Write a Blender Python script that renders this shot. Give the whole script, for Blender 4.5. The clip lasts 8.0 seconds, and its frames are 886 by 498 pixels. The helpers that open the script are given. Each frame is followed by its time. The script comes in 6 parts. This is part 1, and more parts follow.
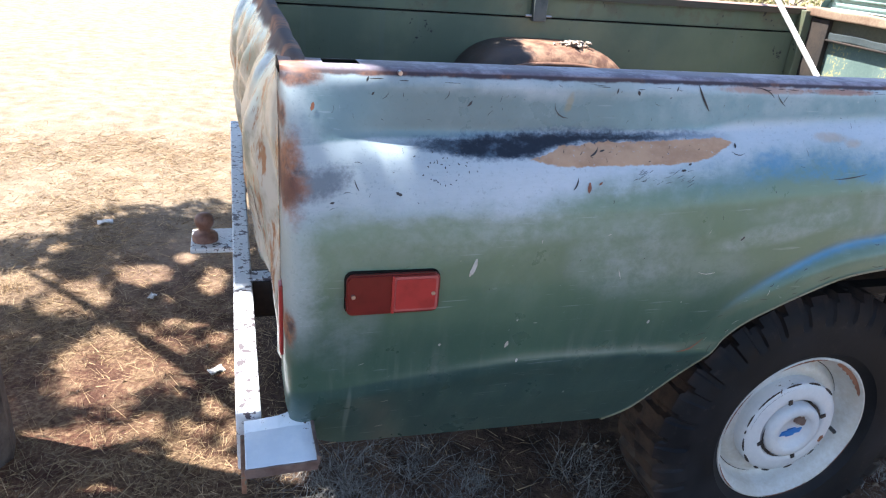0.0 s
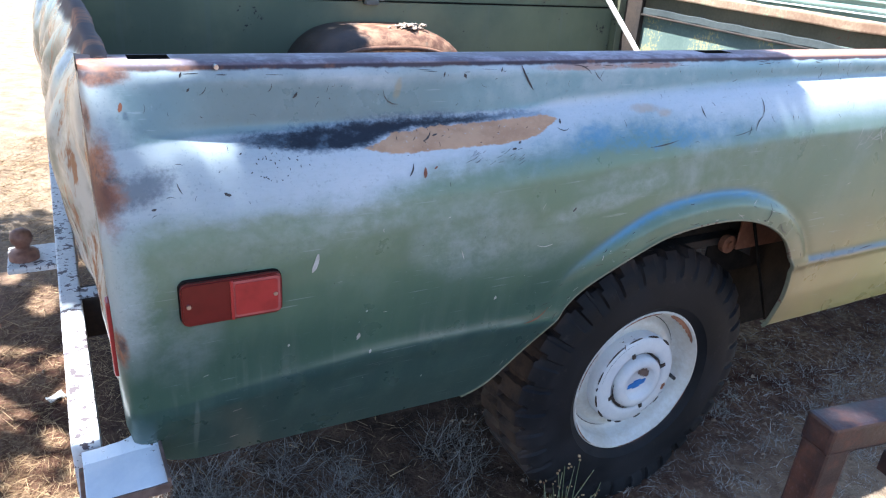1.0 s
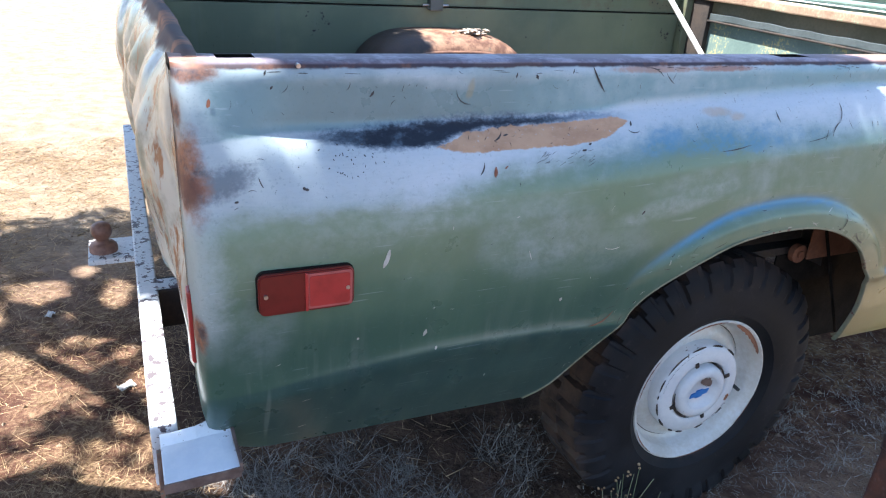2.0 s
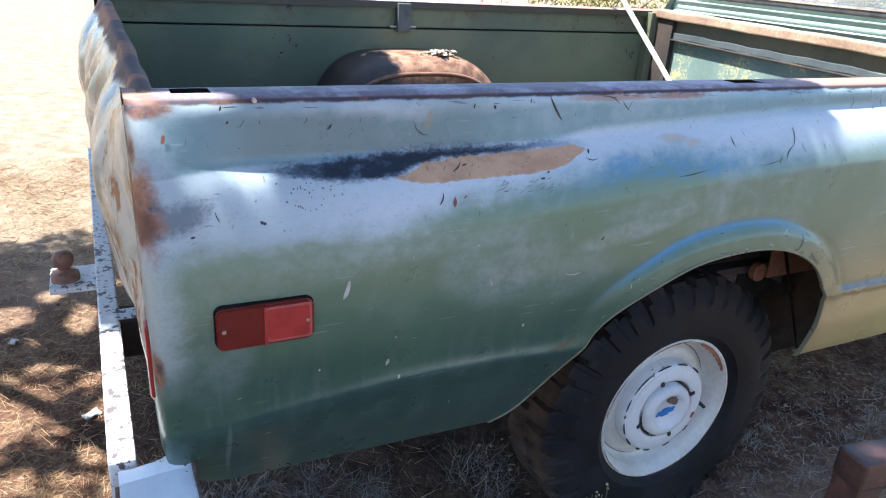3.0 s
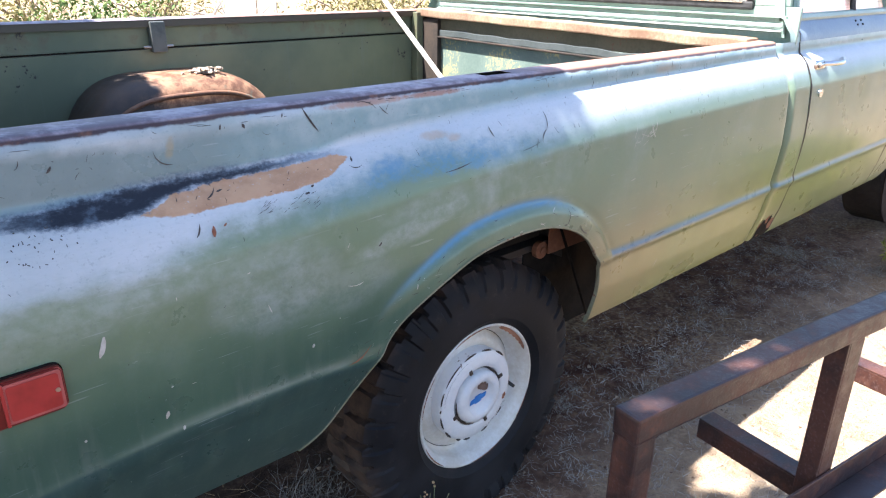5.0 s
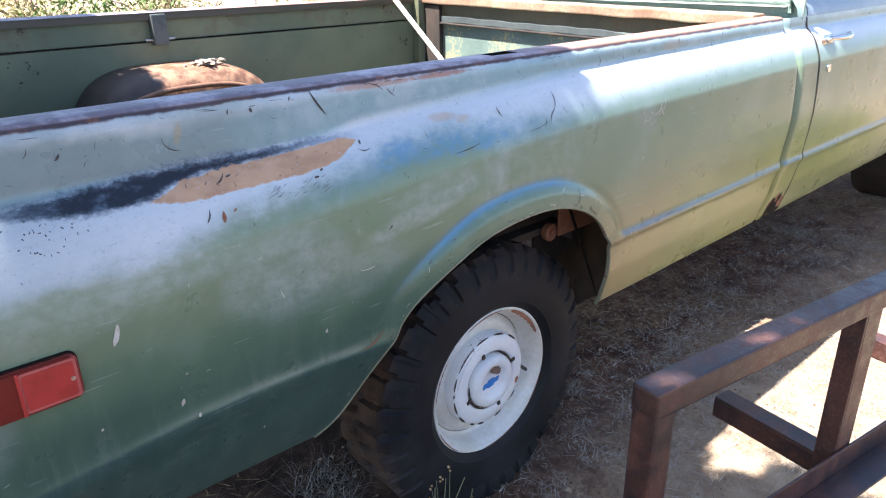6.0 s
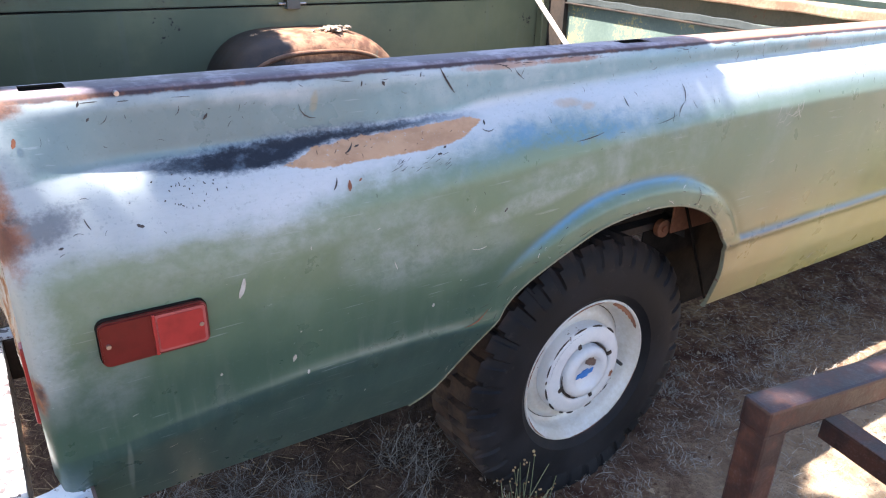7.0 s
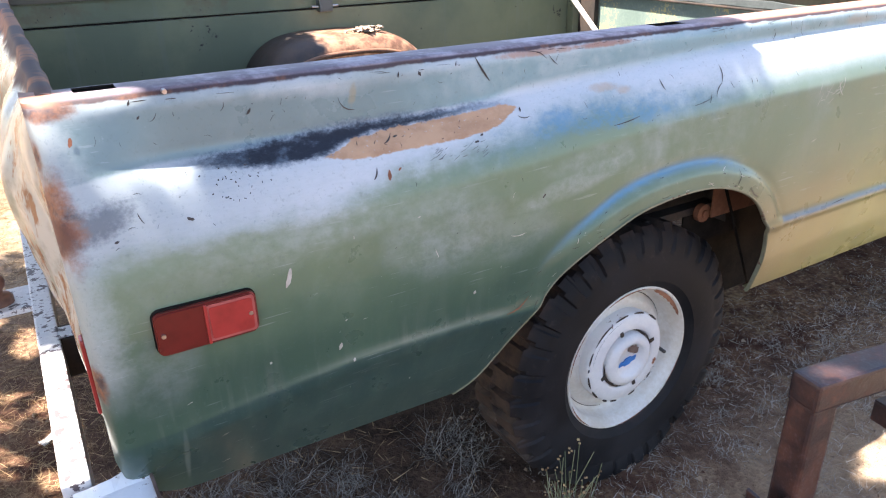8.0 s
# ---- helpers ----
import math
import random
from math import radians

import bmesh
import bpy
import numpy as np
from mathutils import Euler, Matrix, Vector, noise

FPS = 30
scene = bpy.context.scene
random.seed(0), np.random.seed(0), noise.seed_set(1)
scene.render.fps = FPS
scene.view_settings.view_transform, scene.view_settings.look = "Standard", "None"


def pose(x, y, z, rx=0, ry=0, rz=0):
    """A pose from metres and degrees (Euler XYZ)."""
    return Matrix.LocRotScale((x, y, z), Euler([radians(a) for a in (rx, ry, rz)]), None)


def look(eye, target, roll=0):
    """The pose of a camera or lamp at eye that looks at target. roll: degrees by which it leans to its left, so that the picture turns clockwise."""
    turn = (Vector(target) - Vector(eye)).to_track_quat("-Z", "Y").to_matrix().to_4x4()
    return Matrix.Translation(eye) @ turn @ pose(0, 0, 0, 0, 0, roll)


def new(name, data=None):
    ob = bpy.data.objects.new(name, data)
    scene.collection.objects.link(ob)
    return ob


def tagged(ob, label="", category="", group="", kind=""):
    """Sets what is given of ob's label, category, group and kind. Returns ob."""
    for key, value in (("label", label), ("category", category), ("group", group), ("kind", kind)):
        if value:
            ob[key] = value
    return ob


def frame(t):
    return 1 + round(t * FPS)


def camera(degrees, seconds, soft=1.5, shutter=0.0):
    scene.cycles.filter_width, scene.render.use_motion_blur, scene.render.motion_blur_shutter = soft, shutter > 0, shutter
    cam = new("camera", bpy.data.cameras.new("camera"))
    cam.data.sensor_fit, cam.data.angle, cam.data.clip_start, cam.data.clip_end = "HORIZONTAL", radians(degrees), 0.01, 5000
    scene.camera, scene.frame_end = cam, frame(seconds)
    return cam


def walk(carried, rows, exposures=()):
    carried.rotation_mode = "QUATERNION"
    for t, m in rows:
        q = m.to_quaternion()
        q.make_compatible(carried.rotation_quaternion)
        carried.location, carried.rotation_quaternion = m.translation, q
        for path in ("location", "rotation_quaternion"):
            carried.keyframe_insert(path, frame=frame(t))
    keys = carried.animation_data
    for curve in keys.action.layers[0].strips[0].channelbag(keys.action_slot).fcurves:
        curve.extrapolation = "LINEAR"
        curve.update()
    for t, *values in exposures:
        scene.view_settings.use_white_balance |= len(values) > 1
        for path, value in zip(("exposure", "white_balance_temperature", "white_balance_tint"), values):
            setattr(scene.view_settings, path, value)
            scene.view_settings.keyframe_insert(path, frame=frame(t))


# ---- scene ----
# camera: t, x, y, z, yaw, pitch, roll
cam = camera(64.17, 8.0, soft=1.15)
ROWS = [
    (0.0, -1.2784, -0.9608, 1.3744, -17.548, -23.691, 4.980),
    (0.5, -1.2565, -0.9538, 1.3928, -19.837, -23.820, 4.665),
    (1.0, -1.2416, -0.9584, 1.3812, -29.668, -24.061, 4.533),
    (1.5, -1.2636, -0.9671, 1.3765, -28.433, -22.803, 4.683),
    (1.7, -1.2752, -0.9626, 1.3705, -26.161, -23.389, 4.340),
    (2.8, -1.2643, -0.9615, 1.3847, -24.491, -24.012, 3.918),
    (3.0, -1.2493, -0.9676, 1.4002, -27.061, -22.605, 4.025),
    (3.5, -1.2143, -0.9576, 1.3934, -33.594, -22.676, 3.675),
    (4.0, -1.1784, -0.9811, 1.4114, -40.705, -20.582, 2.494),
    (4.2, -1.1632, -0.9807, 1.4101, -42.014, -21.036, 1.724),
    (5.3, -1.1651, -0.9769, 1.3993, -43.303, -22.147, 0.266),
    (5.5, -1.1650, -0.9818, 1.3929, -45.872, -23.210, 1.383),
    (6.0, -1.1713, -0.9679, 1.3861, -42.198, -22.341, -0.789),
    (6.5, -1.1877, -0.9676, 1.3993, -38.682, -21.830, 1.176),
    (7.0, -1.2001, -0.9483, 1.3977, -34.036, -24.327, 1.806),
    (7.5, -1.2068, -0.9569, 1.3999, -34.298, -22.742, 1.562),
    (8.0, -1.2185, -0.9632, 1.3822, -30.859, -24.269, -1.184),
]
walk(cam, [(t, pose(x, y, z, 90 + pitch, 0, yaw) @ pose(0, 0, 0, 0, 0, roll)) for t, x, y, z, yaw, pitch, roll in ROWS],
     [(0.0, 2.09, 6000, 11), (0.5, 1.76, 5500, 11), (1.0, 2.21, 5750, 11), (1.5, 2.25, 5900, 11), (3.0, 2.07, 5900, 11), (3.5, 2.38, 6130, 12), (4.0, 2.44, 6450, 15), (5.5, 2.33, 6280, 15), (6.5, 2.44, 6430, 16), (8.0, 2.60, 6900, 18)])

# ---- light ----
SUN = Vector((-0.42, 0.17, 0.89)).normalized()      # towards the sun: high, from behind the tailgate and the far side
world = bpy.data.worlds.new("sky")
scene.world = world
world.use_nodes = True
wn, wl = world.node_tree.nodes, world.node_tree.links
sky = wn.new("ShaderNodeTexSky")
sky.sky_type = 'NISHITA'
sky.sun_disc = False
sky.sun_elevation = math.asin(SUN.z)
sky.sun_rotation = math.atan2(SUN.x, SUN.y)
wl.new(sky.outputs[0], wn["Background"].inputs[0])
wn["Background"].inputs[1].default_value = 0.095
sun_data = bpy.data.lights.new("sun", 'SUN')
sun_data.energy = 5.0
sun_data.angle = radians(0.55)
sun_data.color = (1.0, 0.955, 0.88)
sun_lamp = new("sun", sun_data)
sun_lamp.matrix_world = look(SUN * 30, (0, 0, 0))


# ---- material helpers ----
class Mat:
    """A node material with short ways to add nodes."""

    def __init__(self, name):
        self.m = bpy.data.materials.new(name)
        self.m.use_nodes = True
        self.n, self.l = self.m.node_tree.nodes, self.m.node_tree.links
        self.b = self.n["Principled BSDF"]
        self.tc = self.n.new("ShaderNodeTexCoord")
        self.obj = self.tc.outputs["Object"]

    def put(self, sock, v):
        if isinstance(v, bpy.types.NodeSocket):
            self.l.new(v, sock)
        elif isinstance(v, (tuple, list)) and len(v) == 3 and sock.type == 'RGBA':
            sock.default_value = (*v, 1)
        else:
            sock.default_value = v

    def math(self, op, a, b=0.0, c=None, clamp=False):
        k = self.n.new("ShaderNodeMath")
        k.operation, k.use_clamp = op, clamp
        self.put(k.inputs[0], a)
        self.put(k.inputs[1], b)
        if c is not None:
            self.put(k.inputs[2], c)
        return k.outputs[0]

    def mapped(self, scale=(1, 1, 1), loc=(0, 0, 0), rot=(0, 0, 0)):
        k = self.n.new("ShaderNodeMapping")
        self.put(k.inputs[0], self.obj)
        k.inputs[1].default_value, k.inputs[2].default_value, k.inputs[3].default_value = loc, rot, scale
        return k.outputs[0]

    def noise(self, scale, detail=4, rough=0.55, vec=None, dist=0.0):
        k = self.n.new("ShaderNodeTexNoise")
        self.put(k.inputs["Vector"], vec or self.obj)
        k.inputs["Scale"].default_value, k.inputs["Detail"].default_value = scale, detail
        k.inputs["Roughness"].default_value, k.inputs["Distortion"].default_value = rough, dist
        return k.outputs[0]

    def ramp(self, v, lo, hi, a=0.0, b=1.0):
        k = self.n.new("ShaderNodeMapRange")
        k.interpolation_type = 'SMOOTHSTEP'
        self.put(k.inputs[0], v)
        for i, x in enumerate((lo, hi, a, b)):
            self.put(k.inputs[1 + i], x)
        return k.outputs[0]

    def mix(self, f, a, b):
        k = self.n.new("ShaderNodeMix")
        k.data_type = 'RGBA'
        self.put(k.inputs[0], f)
        self.put(k.inputs[6], a)
        self.put(k.inputs[7], b)
        return k.outputs[2]

    def xyz(self):
        k = self.n.new("ShaderNodeSeparateXYZ")
        self.l.new(self.obj, k.inputs[0])
        return k.outputs

    def curve(self, v, points):
        """A broken line through (at, value) pairs."""
        at, val = [p[0] for p in points], [p[1] for p in points]
        lo, hi = min(val), max(val)
        k = self.n.new("ShaderNodeMapRange")
        self.put(k.inputs[0], v)
        k.inputs[1].default_value, k.inputs[2].default_value = at[0], at[-1]
        c = self.n.new("ShaderNodeValToRGB")
        self.l.new(k.outputs[0], c.inputs[0])
        el = c.color_ramp.elements
        while len(el) < len(at):
            el.new(0.5)
        for e, a, b in zip(el, at, val):
            e.position = (a - at[0]) / (at[-1] - at[0])
            g = (b - lo) / (hi - lo)
            e.color = (g, g, g, 1)
        return self.math('MULTIPLY_ADD', c.outputs[0], hi - lo, lo)

    def bump(self, h, strength=0.3, dist=0.01):
        k = self.n.new("ShaderNodeBump")
        k.inputs["Strength"].default_value, k.inputs["Distance"].default_value = strength, dist
        self.put(k.inputs["Height"], h)
        self.l.new(k.outputs[0], self.b.inputs["Normal"])

    def set(self, color=None, rough=None, metal=None, spec=None, coat=None, coat_rough=None):
        for key, v in (("Base Color", color), ("Roughness", rough), ("Metallic", metal), ("Specular IOR Level", spec), ("Coat Weight", coat), ("Coat Roughness", coat_rough)):
            if v is not None:
                self.put(self.b.inputs[key], v)
        return self.m


WIDE = 1.98            # overall width; the near side's widest line is near y = 0
RAIL = 1.195           # height of the bed rail
ROLL = 0.022           # how much higher the far side stands
GREEN = (0.044, 0.087, 0.062)
CHALK = (0.50, 0.54, 0.57)
RUST_DARK = (0.05, 0.028, 0.028)


def blob(m, x, z, cx, cz, rx, rz, tilt=0.0, wob=None, edge=0.35):
    """A soft patch in the side's plane, with a ragged edge: 1 inside, 0 outside."""
    dx = m.math('SUBTRACT', x, cx)
    dz = m.math('SUBTRACT', m.math('SUBTRACT', z, cz), m.math('MULTIPLY', dx, tilt))
    d = m.math('ADD', m.math('POWER', m.math('ABSOLUTE', m.math('DIVIDE', dx, rx)), 2.0), m.math('POWER', m.math('ABSOLUTE', m.math('DIVIDE', dz, rz)), 2.0))
    if wob is not None:
        d = m.math('ADD', d, wob)
    return m.ramp(d, 1 + edge, 1 - edge)


def mat_body(name, far=False, rail=True):
    m = Mat(name)
    x, y, z = m.xyz()
    if far and rail:
        z = m.math('SUBTRACT', z, ROLL)

    def off(n, amount):
        return m.math('MULTIPLY', m.math('SUBTRACT', n, 0.5), amount)

    def plus(*v):
        out = v[0]
        for q in v[1:]:
            out = m.math('ADD', out, q)
        return out

    def times(*v):
        out = v[0]
        for q in v[1:]:
            out = m.math('MULTIPLY', out, q)
        return out

    big, mid, fine = m.noise(2.2, 3), m.noise(9, 6, 0.58), m.noise(70, 4, 0.65)
    haze = m.noise(5.5, 8, 0.62, m.mapped((1.0, 1.0, 0.7), (4.1, 0, 2.3)))
    cloud = m.noise(26, 6, 0.66, m.mapped((0.75, 1, 1.1)))
    speck = m.noise(170, 3, 0.65)
    grain = m.noise(160, 3, 0.7, m.mapped((0.25, 1, 1)))
    brush = m.noise(30, 8, 0.72, m.mapped((0.8, 1, 1.0), (2, 0, 1)))
    run = m.noise(6, 4, 0.6, m.mapped((4, 4, 0.35)))
    # green paint, bleached higher up with skylight painted in, darker on the tucked-under sill
    col = m.mix(m.ramp(big, 0.35, 0.7), GREEN, (0.070, 0.124, 0.082))
    faded = m.ramp(plus(z, off(haze, 0.22), off(mid, 0.08)), 0.74, 0.98)
    col = m.mix(m.math('MULTIPLY', faded, 0.85), col, (0.150, 0.216, 0.132))
    col = m.mix(m.ramp(run, 0.45, 0.75, 0, 0.22), col, (0.14, 0.18, 0.14))
    drip = m.noise(9, 3, 0.6, m.mapped((5, 5, 0.12), (0.7, 0, 0)))
    col = m.mix(times(m.ramp(drip, 0.52, 0.66), m.ramp(z, 0.84, 0.70, 0, 0.20)), col, (0.20, 0.22, 0.19))
    # the sill below the crease is darker, with a hard edge towards the tail
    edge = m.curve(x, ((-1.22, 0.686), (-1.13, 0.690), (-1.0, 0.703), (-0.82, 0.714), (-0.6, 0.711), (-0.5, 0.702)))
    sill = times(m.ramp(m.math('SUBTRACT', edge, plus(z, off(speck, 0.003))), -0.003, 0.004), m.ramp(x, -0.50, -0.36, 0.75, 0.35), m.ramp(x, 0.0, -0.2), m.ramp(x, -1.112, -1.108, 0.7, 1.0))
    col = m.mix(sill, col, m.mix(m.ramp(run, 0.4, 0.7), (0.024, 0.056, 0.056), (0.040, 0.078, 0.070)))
    # khaki fade towards the cab, with warm bounce from sunlit ground painted in
    wz = m.math('ADD', z, off(mid, 0.06))
    col = m.mix(m.ramp(m.math('ADD', x, off(haze, 0.5)), -0.45, 0.35, 0.0, 0.5), col, (0.165, 0.215, 0.145))
    col = m.mix(times(m.ramp(m.math('ADD', x, m.math('MULTIPLY', big, 0.5)), -0.1, 0.75), m.ramp(wz, 0.94, 0.62, 0.0, 0.92), m.ramp(x, 1.2, 1.6, 1.0, 0.6)), col, m.mix(m.ramp(plus(x, off(haze, 0.5)), 0.75, 0.30), (0.235, 0.235, 0.080), (0.29, 0.215, 0.088)))
    # slate and teal upper panel
    crest = m.curve(x, ((-1.22, 1.092), (-1.08, 1.096), (-0.93, 1.094), (-0.79, 1.103), (-0.65, 1.106), (-0.52, 1.108), (-0.43, 1.122), (-0.28, 1.127), (0.1, 1.138), (1.3, 1.146)))
    slate = m.mix(m.ramp(m.math('ADD', x, off(haze, 0.5)), -0.95, -0.45), (0.150, 0.225, 0.235), m.mix(m.ramp(x, -0.1, 0.5), (0.17, 0.30, 0.325), (0.15, 0.235, 0.235)))
    foot = m.curve(x, ((-1.22, 0.960), (-1.14, 0.982), (-1.07, 0.990), (-0.95, 0.988), (-0.857, 0.984), (-0.79, 0.994), (-0.73, 1.020), (-0.62, 1.034), (-0.52, 1.046), (-0.44, 1.055), (-0.36, 1.068), (-0.28, 1.074), (-0.1, 1.066), (0.12, 1.064), (0.5, 1.078), (1.3, 1.088)))
    calm = m.ramp(x, -0.1, 0.35, 1.0, 0.35)
    ragged = times(plus(off(haze, 0.07), off(cloud, 0.055)), calm)
    above = m.math('SUBTRACT', m.math('ADD', z, ragged), foot)
    col = m.mix(m.ramp(above, -0.012, 0.03), col, slate)
    # blue-green rim below the bleached band, ahead of the scuff
    rim = times(m.ramp(above, -0.05, -0.005), m.ramp(above, 0.045, 0.015), m.ramp(x, -0.68, -0.45), m.ramp(x, 0.3, -0.1, 0.35, 1.0))
    col = m.mix(m.math('MULTIPLY', rim, 0.7), col, (0.085, 0.20, 0.235))
    # bleached, chalky shoulder, sky reflection painted in; pale line under the rail
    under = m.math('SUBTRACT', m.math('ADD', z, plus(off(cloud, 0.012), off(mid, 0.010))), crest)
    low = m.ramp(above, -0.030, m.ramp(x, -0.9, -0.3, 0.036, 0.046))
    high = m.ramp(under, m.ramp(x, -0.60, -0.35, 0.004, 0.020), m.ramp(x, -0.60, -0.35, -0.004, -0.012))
    chalk_sheen = m.math('MULTIPLY', low, high)
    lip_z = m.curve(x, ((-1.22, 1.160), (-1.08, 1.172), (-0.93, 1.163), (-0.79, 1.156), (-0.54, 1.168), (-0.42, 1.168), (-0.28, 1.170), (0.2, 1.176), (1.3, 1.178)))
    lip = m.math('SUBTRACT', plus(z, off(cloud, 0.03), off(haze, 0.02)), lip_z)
    chalk_sheen = m.math('MAXIMUM', chalk_sheen, m.math('MULTIPLY', m.ramp(lip, -0.012, 0.016), m.ramp(haze, 0.35, 0.6, 0.35, 0.75)))
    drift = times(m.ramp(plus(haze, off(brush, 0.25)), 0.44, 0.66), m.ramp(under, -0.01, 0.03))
    chalk_sheen = m.math('MAXIMUM', chalk_sheen, m.math('MULTIPLY', drift, m.ramp(x, -0.95, -0.35, 0.06, 0.40)))
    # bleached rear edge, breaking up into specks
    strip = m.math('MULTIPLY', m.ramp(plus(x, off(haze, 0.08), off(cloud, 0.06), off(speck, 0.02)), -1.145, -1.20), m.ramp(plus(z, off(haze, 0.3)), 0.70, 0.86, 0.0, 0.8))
    chalk_sheen = m.math('MAXIMUM', chalk_sheen, strip)
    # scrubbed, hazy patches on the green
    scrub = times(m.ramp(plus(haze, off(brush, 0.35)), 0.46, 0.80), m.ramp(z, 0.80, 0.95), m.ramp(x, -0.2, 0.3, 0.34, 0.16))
    chalk_sheen = m.math('MAXIMUM', chalk_sheen, scrub)
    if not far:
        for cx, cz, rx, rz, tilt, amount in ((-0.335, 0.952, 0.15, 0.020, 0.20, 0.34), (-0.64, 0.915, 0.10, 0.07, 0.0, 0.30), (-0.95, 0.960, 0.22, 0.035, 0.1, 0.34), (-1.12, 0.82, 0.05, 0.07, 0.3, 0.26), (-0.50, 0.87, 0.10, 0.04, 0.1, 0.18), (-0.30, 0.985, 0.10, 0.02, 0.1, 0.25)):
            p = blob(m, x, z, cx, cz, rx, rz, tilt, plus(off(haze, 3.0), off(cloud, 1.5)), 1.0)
            chalk_sheen = m.math('MAXIMUM', chalk_sheen, times(p, m.ramp(brush, 0.34, 0.66, 0.25, 1.0), amount))
    chalk_sheen = times(chalk_sheen, m.ramp(grain, 0.25, 0.6, 0.90, 1.0), m.ramp(speck, 0.68, 0.58, 0.88, 1.0))
    col = m.mix(m.math('MULTIPLY', chalk_sheen, m.ramp(plus(x, off(haze, 0.3)), -1.08, -0.80, 0.58, 0.92)), col, CHALK)
    # fine speckle of worn paint and hairline scratches
    col = m.mix(m.ramp(m.noise(150, 3, 0.6), 0.60, 0.68, 0, 0.22), col, (0.10, 0.14, 0.14))
    hair = m.noise(240, 2, 0.5, m.mapped((0.05, 1, 1), (0, 0, 0), (0, 0.08, 0)))
    col = m.mix(times(m.ramp(hair, 0.66, 0.72), m.ramp(mid, 0.45, 0.6, 0, 0.2)), col, CHALK)
    col = m.mix(m.ramp(fine, 0.68, 0.76, 0, 0.25), col, CHALK)
    if not far:
        # long scuff along the crease: a steel-blue upper fringe and a black core
        chew = plus(off(m.noise(45, 6, 0.72, m.mapped((0.5, 1, 1))), 0.024), off(speck, 0.008))
        line = m.curve(x, ((-1.10, 1.094), (-1.04, 1.096), (-0.97, 1.100), (-0.89, 1.107), (-0.80, 1.112), (-0.70, 1.112), (-0.60, 1.110), (-0.50, 1.108), (-0.44, 1.098)))
        base = m.curve(x, ((-1.10, 1.090), (-1.04, 1.084), (-0.98, 1.077), (-0.94, 1.070), (-0.86, 1.068), (-0.82, 1.072), (-0.785, 1.084), (-0.72, 1.089), (-0.61, 1.093), (-0.50, 1.099), (-0.44, 1.096)))
        zs = m.math('ADD', z, chew)
        inside = m.math('MULTIPLY', m.ramp(m.math('SUBTRACT', zs, base), -0.005, 0.006), m.ramp(m.math('SUBTRACT', line, zs), -0.005, 0.010))
        ends = m.math('MULTIPLY', m.ramp(plus(x, off(cloud, 0.12)), -1.10, -0.95), m.ramp(plus(x, off(cloud, 0.05)), -0.44, -0.50))
        fringe = times(inside, ends)
        col = m.mix(m.math('MULTIPLY', fringe, 0.85), col, m.mix(m.ramp(speck, 0.40, 0.60), (0.075, 0.125, 0.19), (0.12, 0.19, 0.265)))
        core_top = m.curve(x, ((-1.10, 1.092), (-0.96, 1.094), (-0.90, 1.099), (-0.80, 1.103), (-0.70, 1.101), (-0.58, 1.101), (-0.50, 1.102)))
        streak = times(inside, m.ramp(m.math('SUBTRACT', core_top, zs), -0.008, 0.006), m.ramp(plus(x, off(cloud, 0.2)), -1.07, -0.93), m.ramp(plus(x, off(cloud, 0.08)), -0.50, -0.64))
        col = m.mix(times(streak, m.ramp(plus(cloud, off(brush, 0.4)), 0.28, 0.48, 0.50, 0.94)), col, (0.014, 0.017, 0.026))
        # bare tan patch
        tb = m.curve(x, ((-0.84, 1.068), (-0.812, 1.062), (-0.772, 1.057), (-0.672, 1.058), (-0.562, 1.062), (-0.51, 1.071), (-0.485, 1.081), (-0.46, 1.095)))
        tt = m.curve(x, ((-0.84, 1.067), (-0.812, 1.072), (-0.775, 1.084), (-0.712, 1.090), (-0.605, 1.092), (-0.50, 1.100), (-0.475, 1.099), (-0.46, 1.094)))
        zt = plus(z, off(m.noise(38, 5, 0.65), 0.012), off(speck, 0.005))
        tan = m.math('MULTIPLY', m.ramp(m.math('SUBTRACT', zt, tb), -0.0012, 0.0016), m.ramp(m.math('SUBTRACT', tt, zt), -0.0012, 0.0016))
        tan = m.math('MULTIPLY', tan, m.ramp(speck, 0.72, 0.62, 0.4, 1.0))
        col = m.mix(tan, col, m.mix(m.ramp(cloud, 0.35, 0.65), (0.50, 0.305, 0.180), (0.39, 0.225, 0.130)))
        both = plus(off(m.noise(22, 6, 0.7), 2.2), off(m.noise(120, 3, 0.7), 1.1))
        for cx, cz, rx, rz, tilt, amount, tint in ((-0.255, 1.104, 0.03, 0.007, 0.0, 0.6, (0.42, 0.30, 0.19)), (-0.215, 1.096, 0.018, 0.007, 0.0, 0.55, (0.42, 0.30, 0.19)), (-0.767, 1.150, 0.007, 0.014, 0.9, 0.55, (0.30, 0.26, 0.15)), (-0.40, 1.180, 0.09, 0.006, 0.0, 0.7, (0.36, 0.17, 0.09)), (-0.24, 1.180, 0.07, 0.005, 0.0, 0.8, (0.30, 0.12, 0.06)), (0.60, 1.165, 0.05, 0.014, 0.0, 0.35, (0.34, 0.22, 0.13))):
            smudge = blob(m, x, z, cx, cz, rx, rz, tilt, m.math('MULTIPLY', both, 1.3), 0.9)
            col = m.mix(m.math('MULTIPLY', smudge, amount), col, tint)
        smoke = blob(m, x, z, -1.172, 1.034, 0.050, 0.022, 0.3, plus(both, off(speck, 2.0)), 0.95)
        col = m.mix(m.math('MULTIPLY', smoke, 0.72), col, (0.055, 0.075, 0.105))
        drop = blob(m, x, z, -1.114, 0.622, 0.0045, 0.065, 0.0, off(brush, 1.0), 0.6)
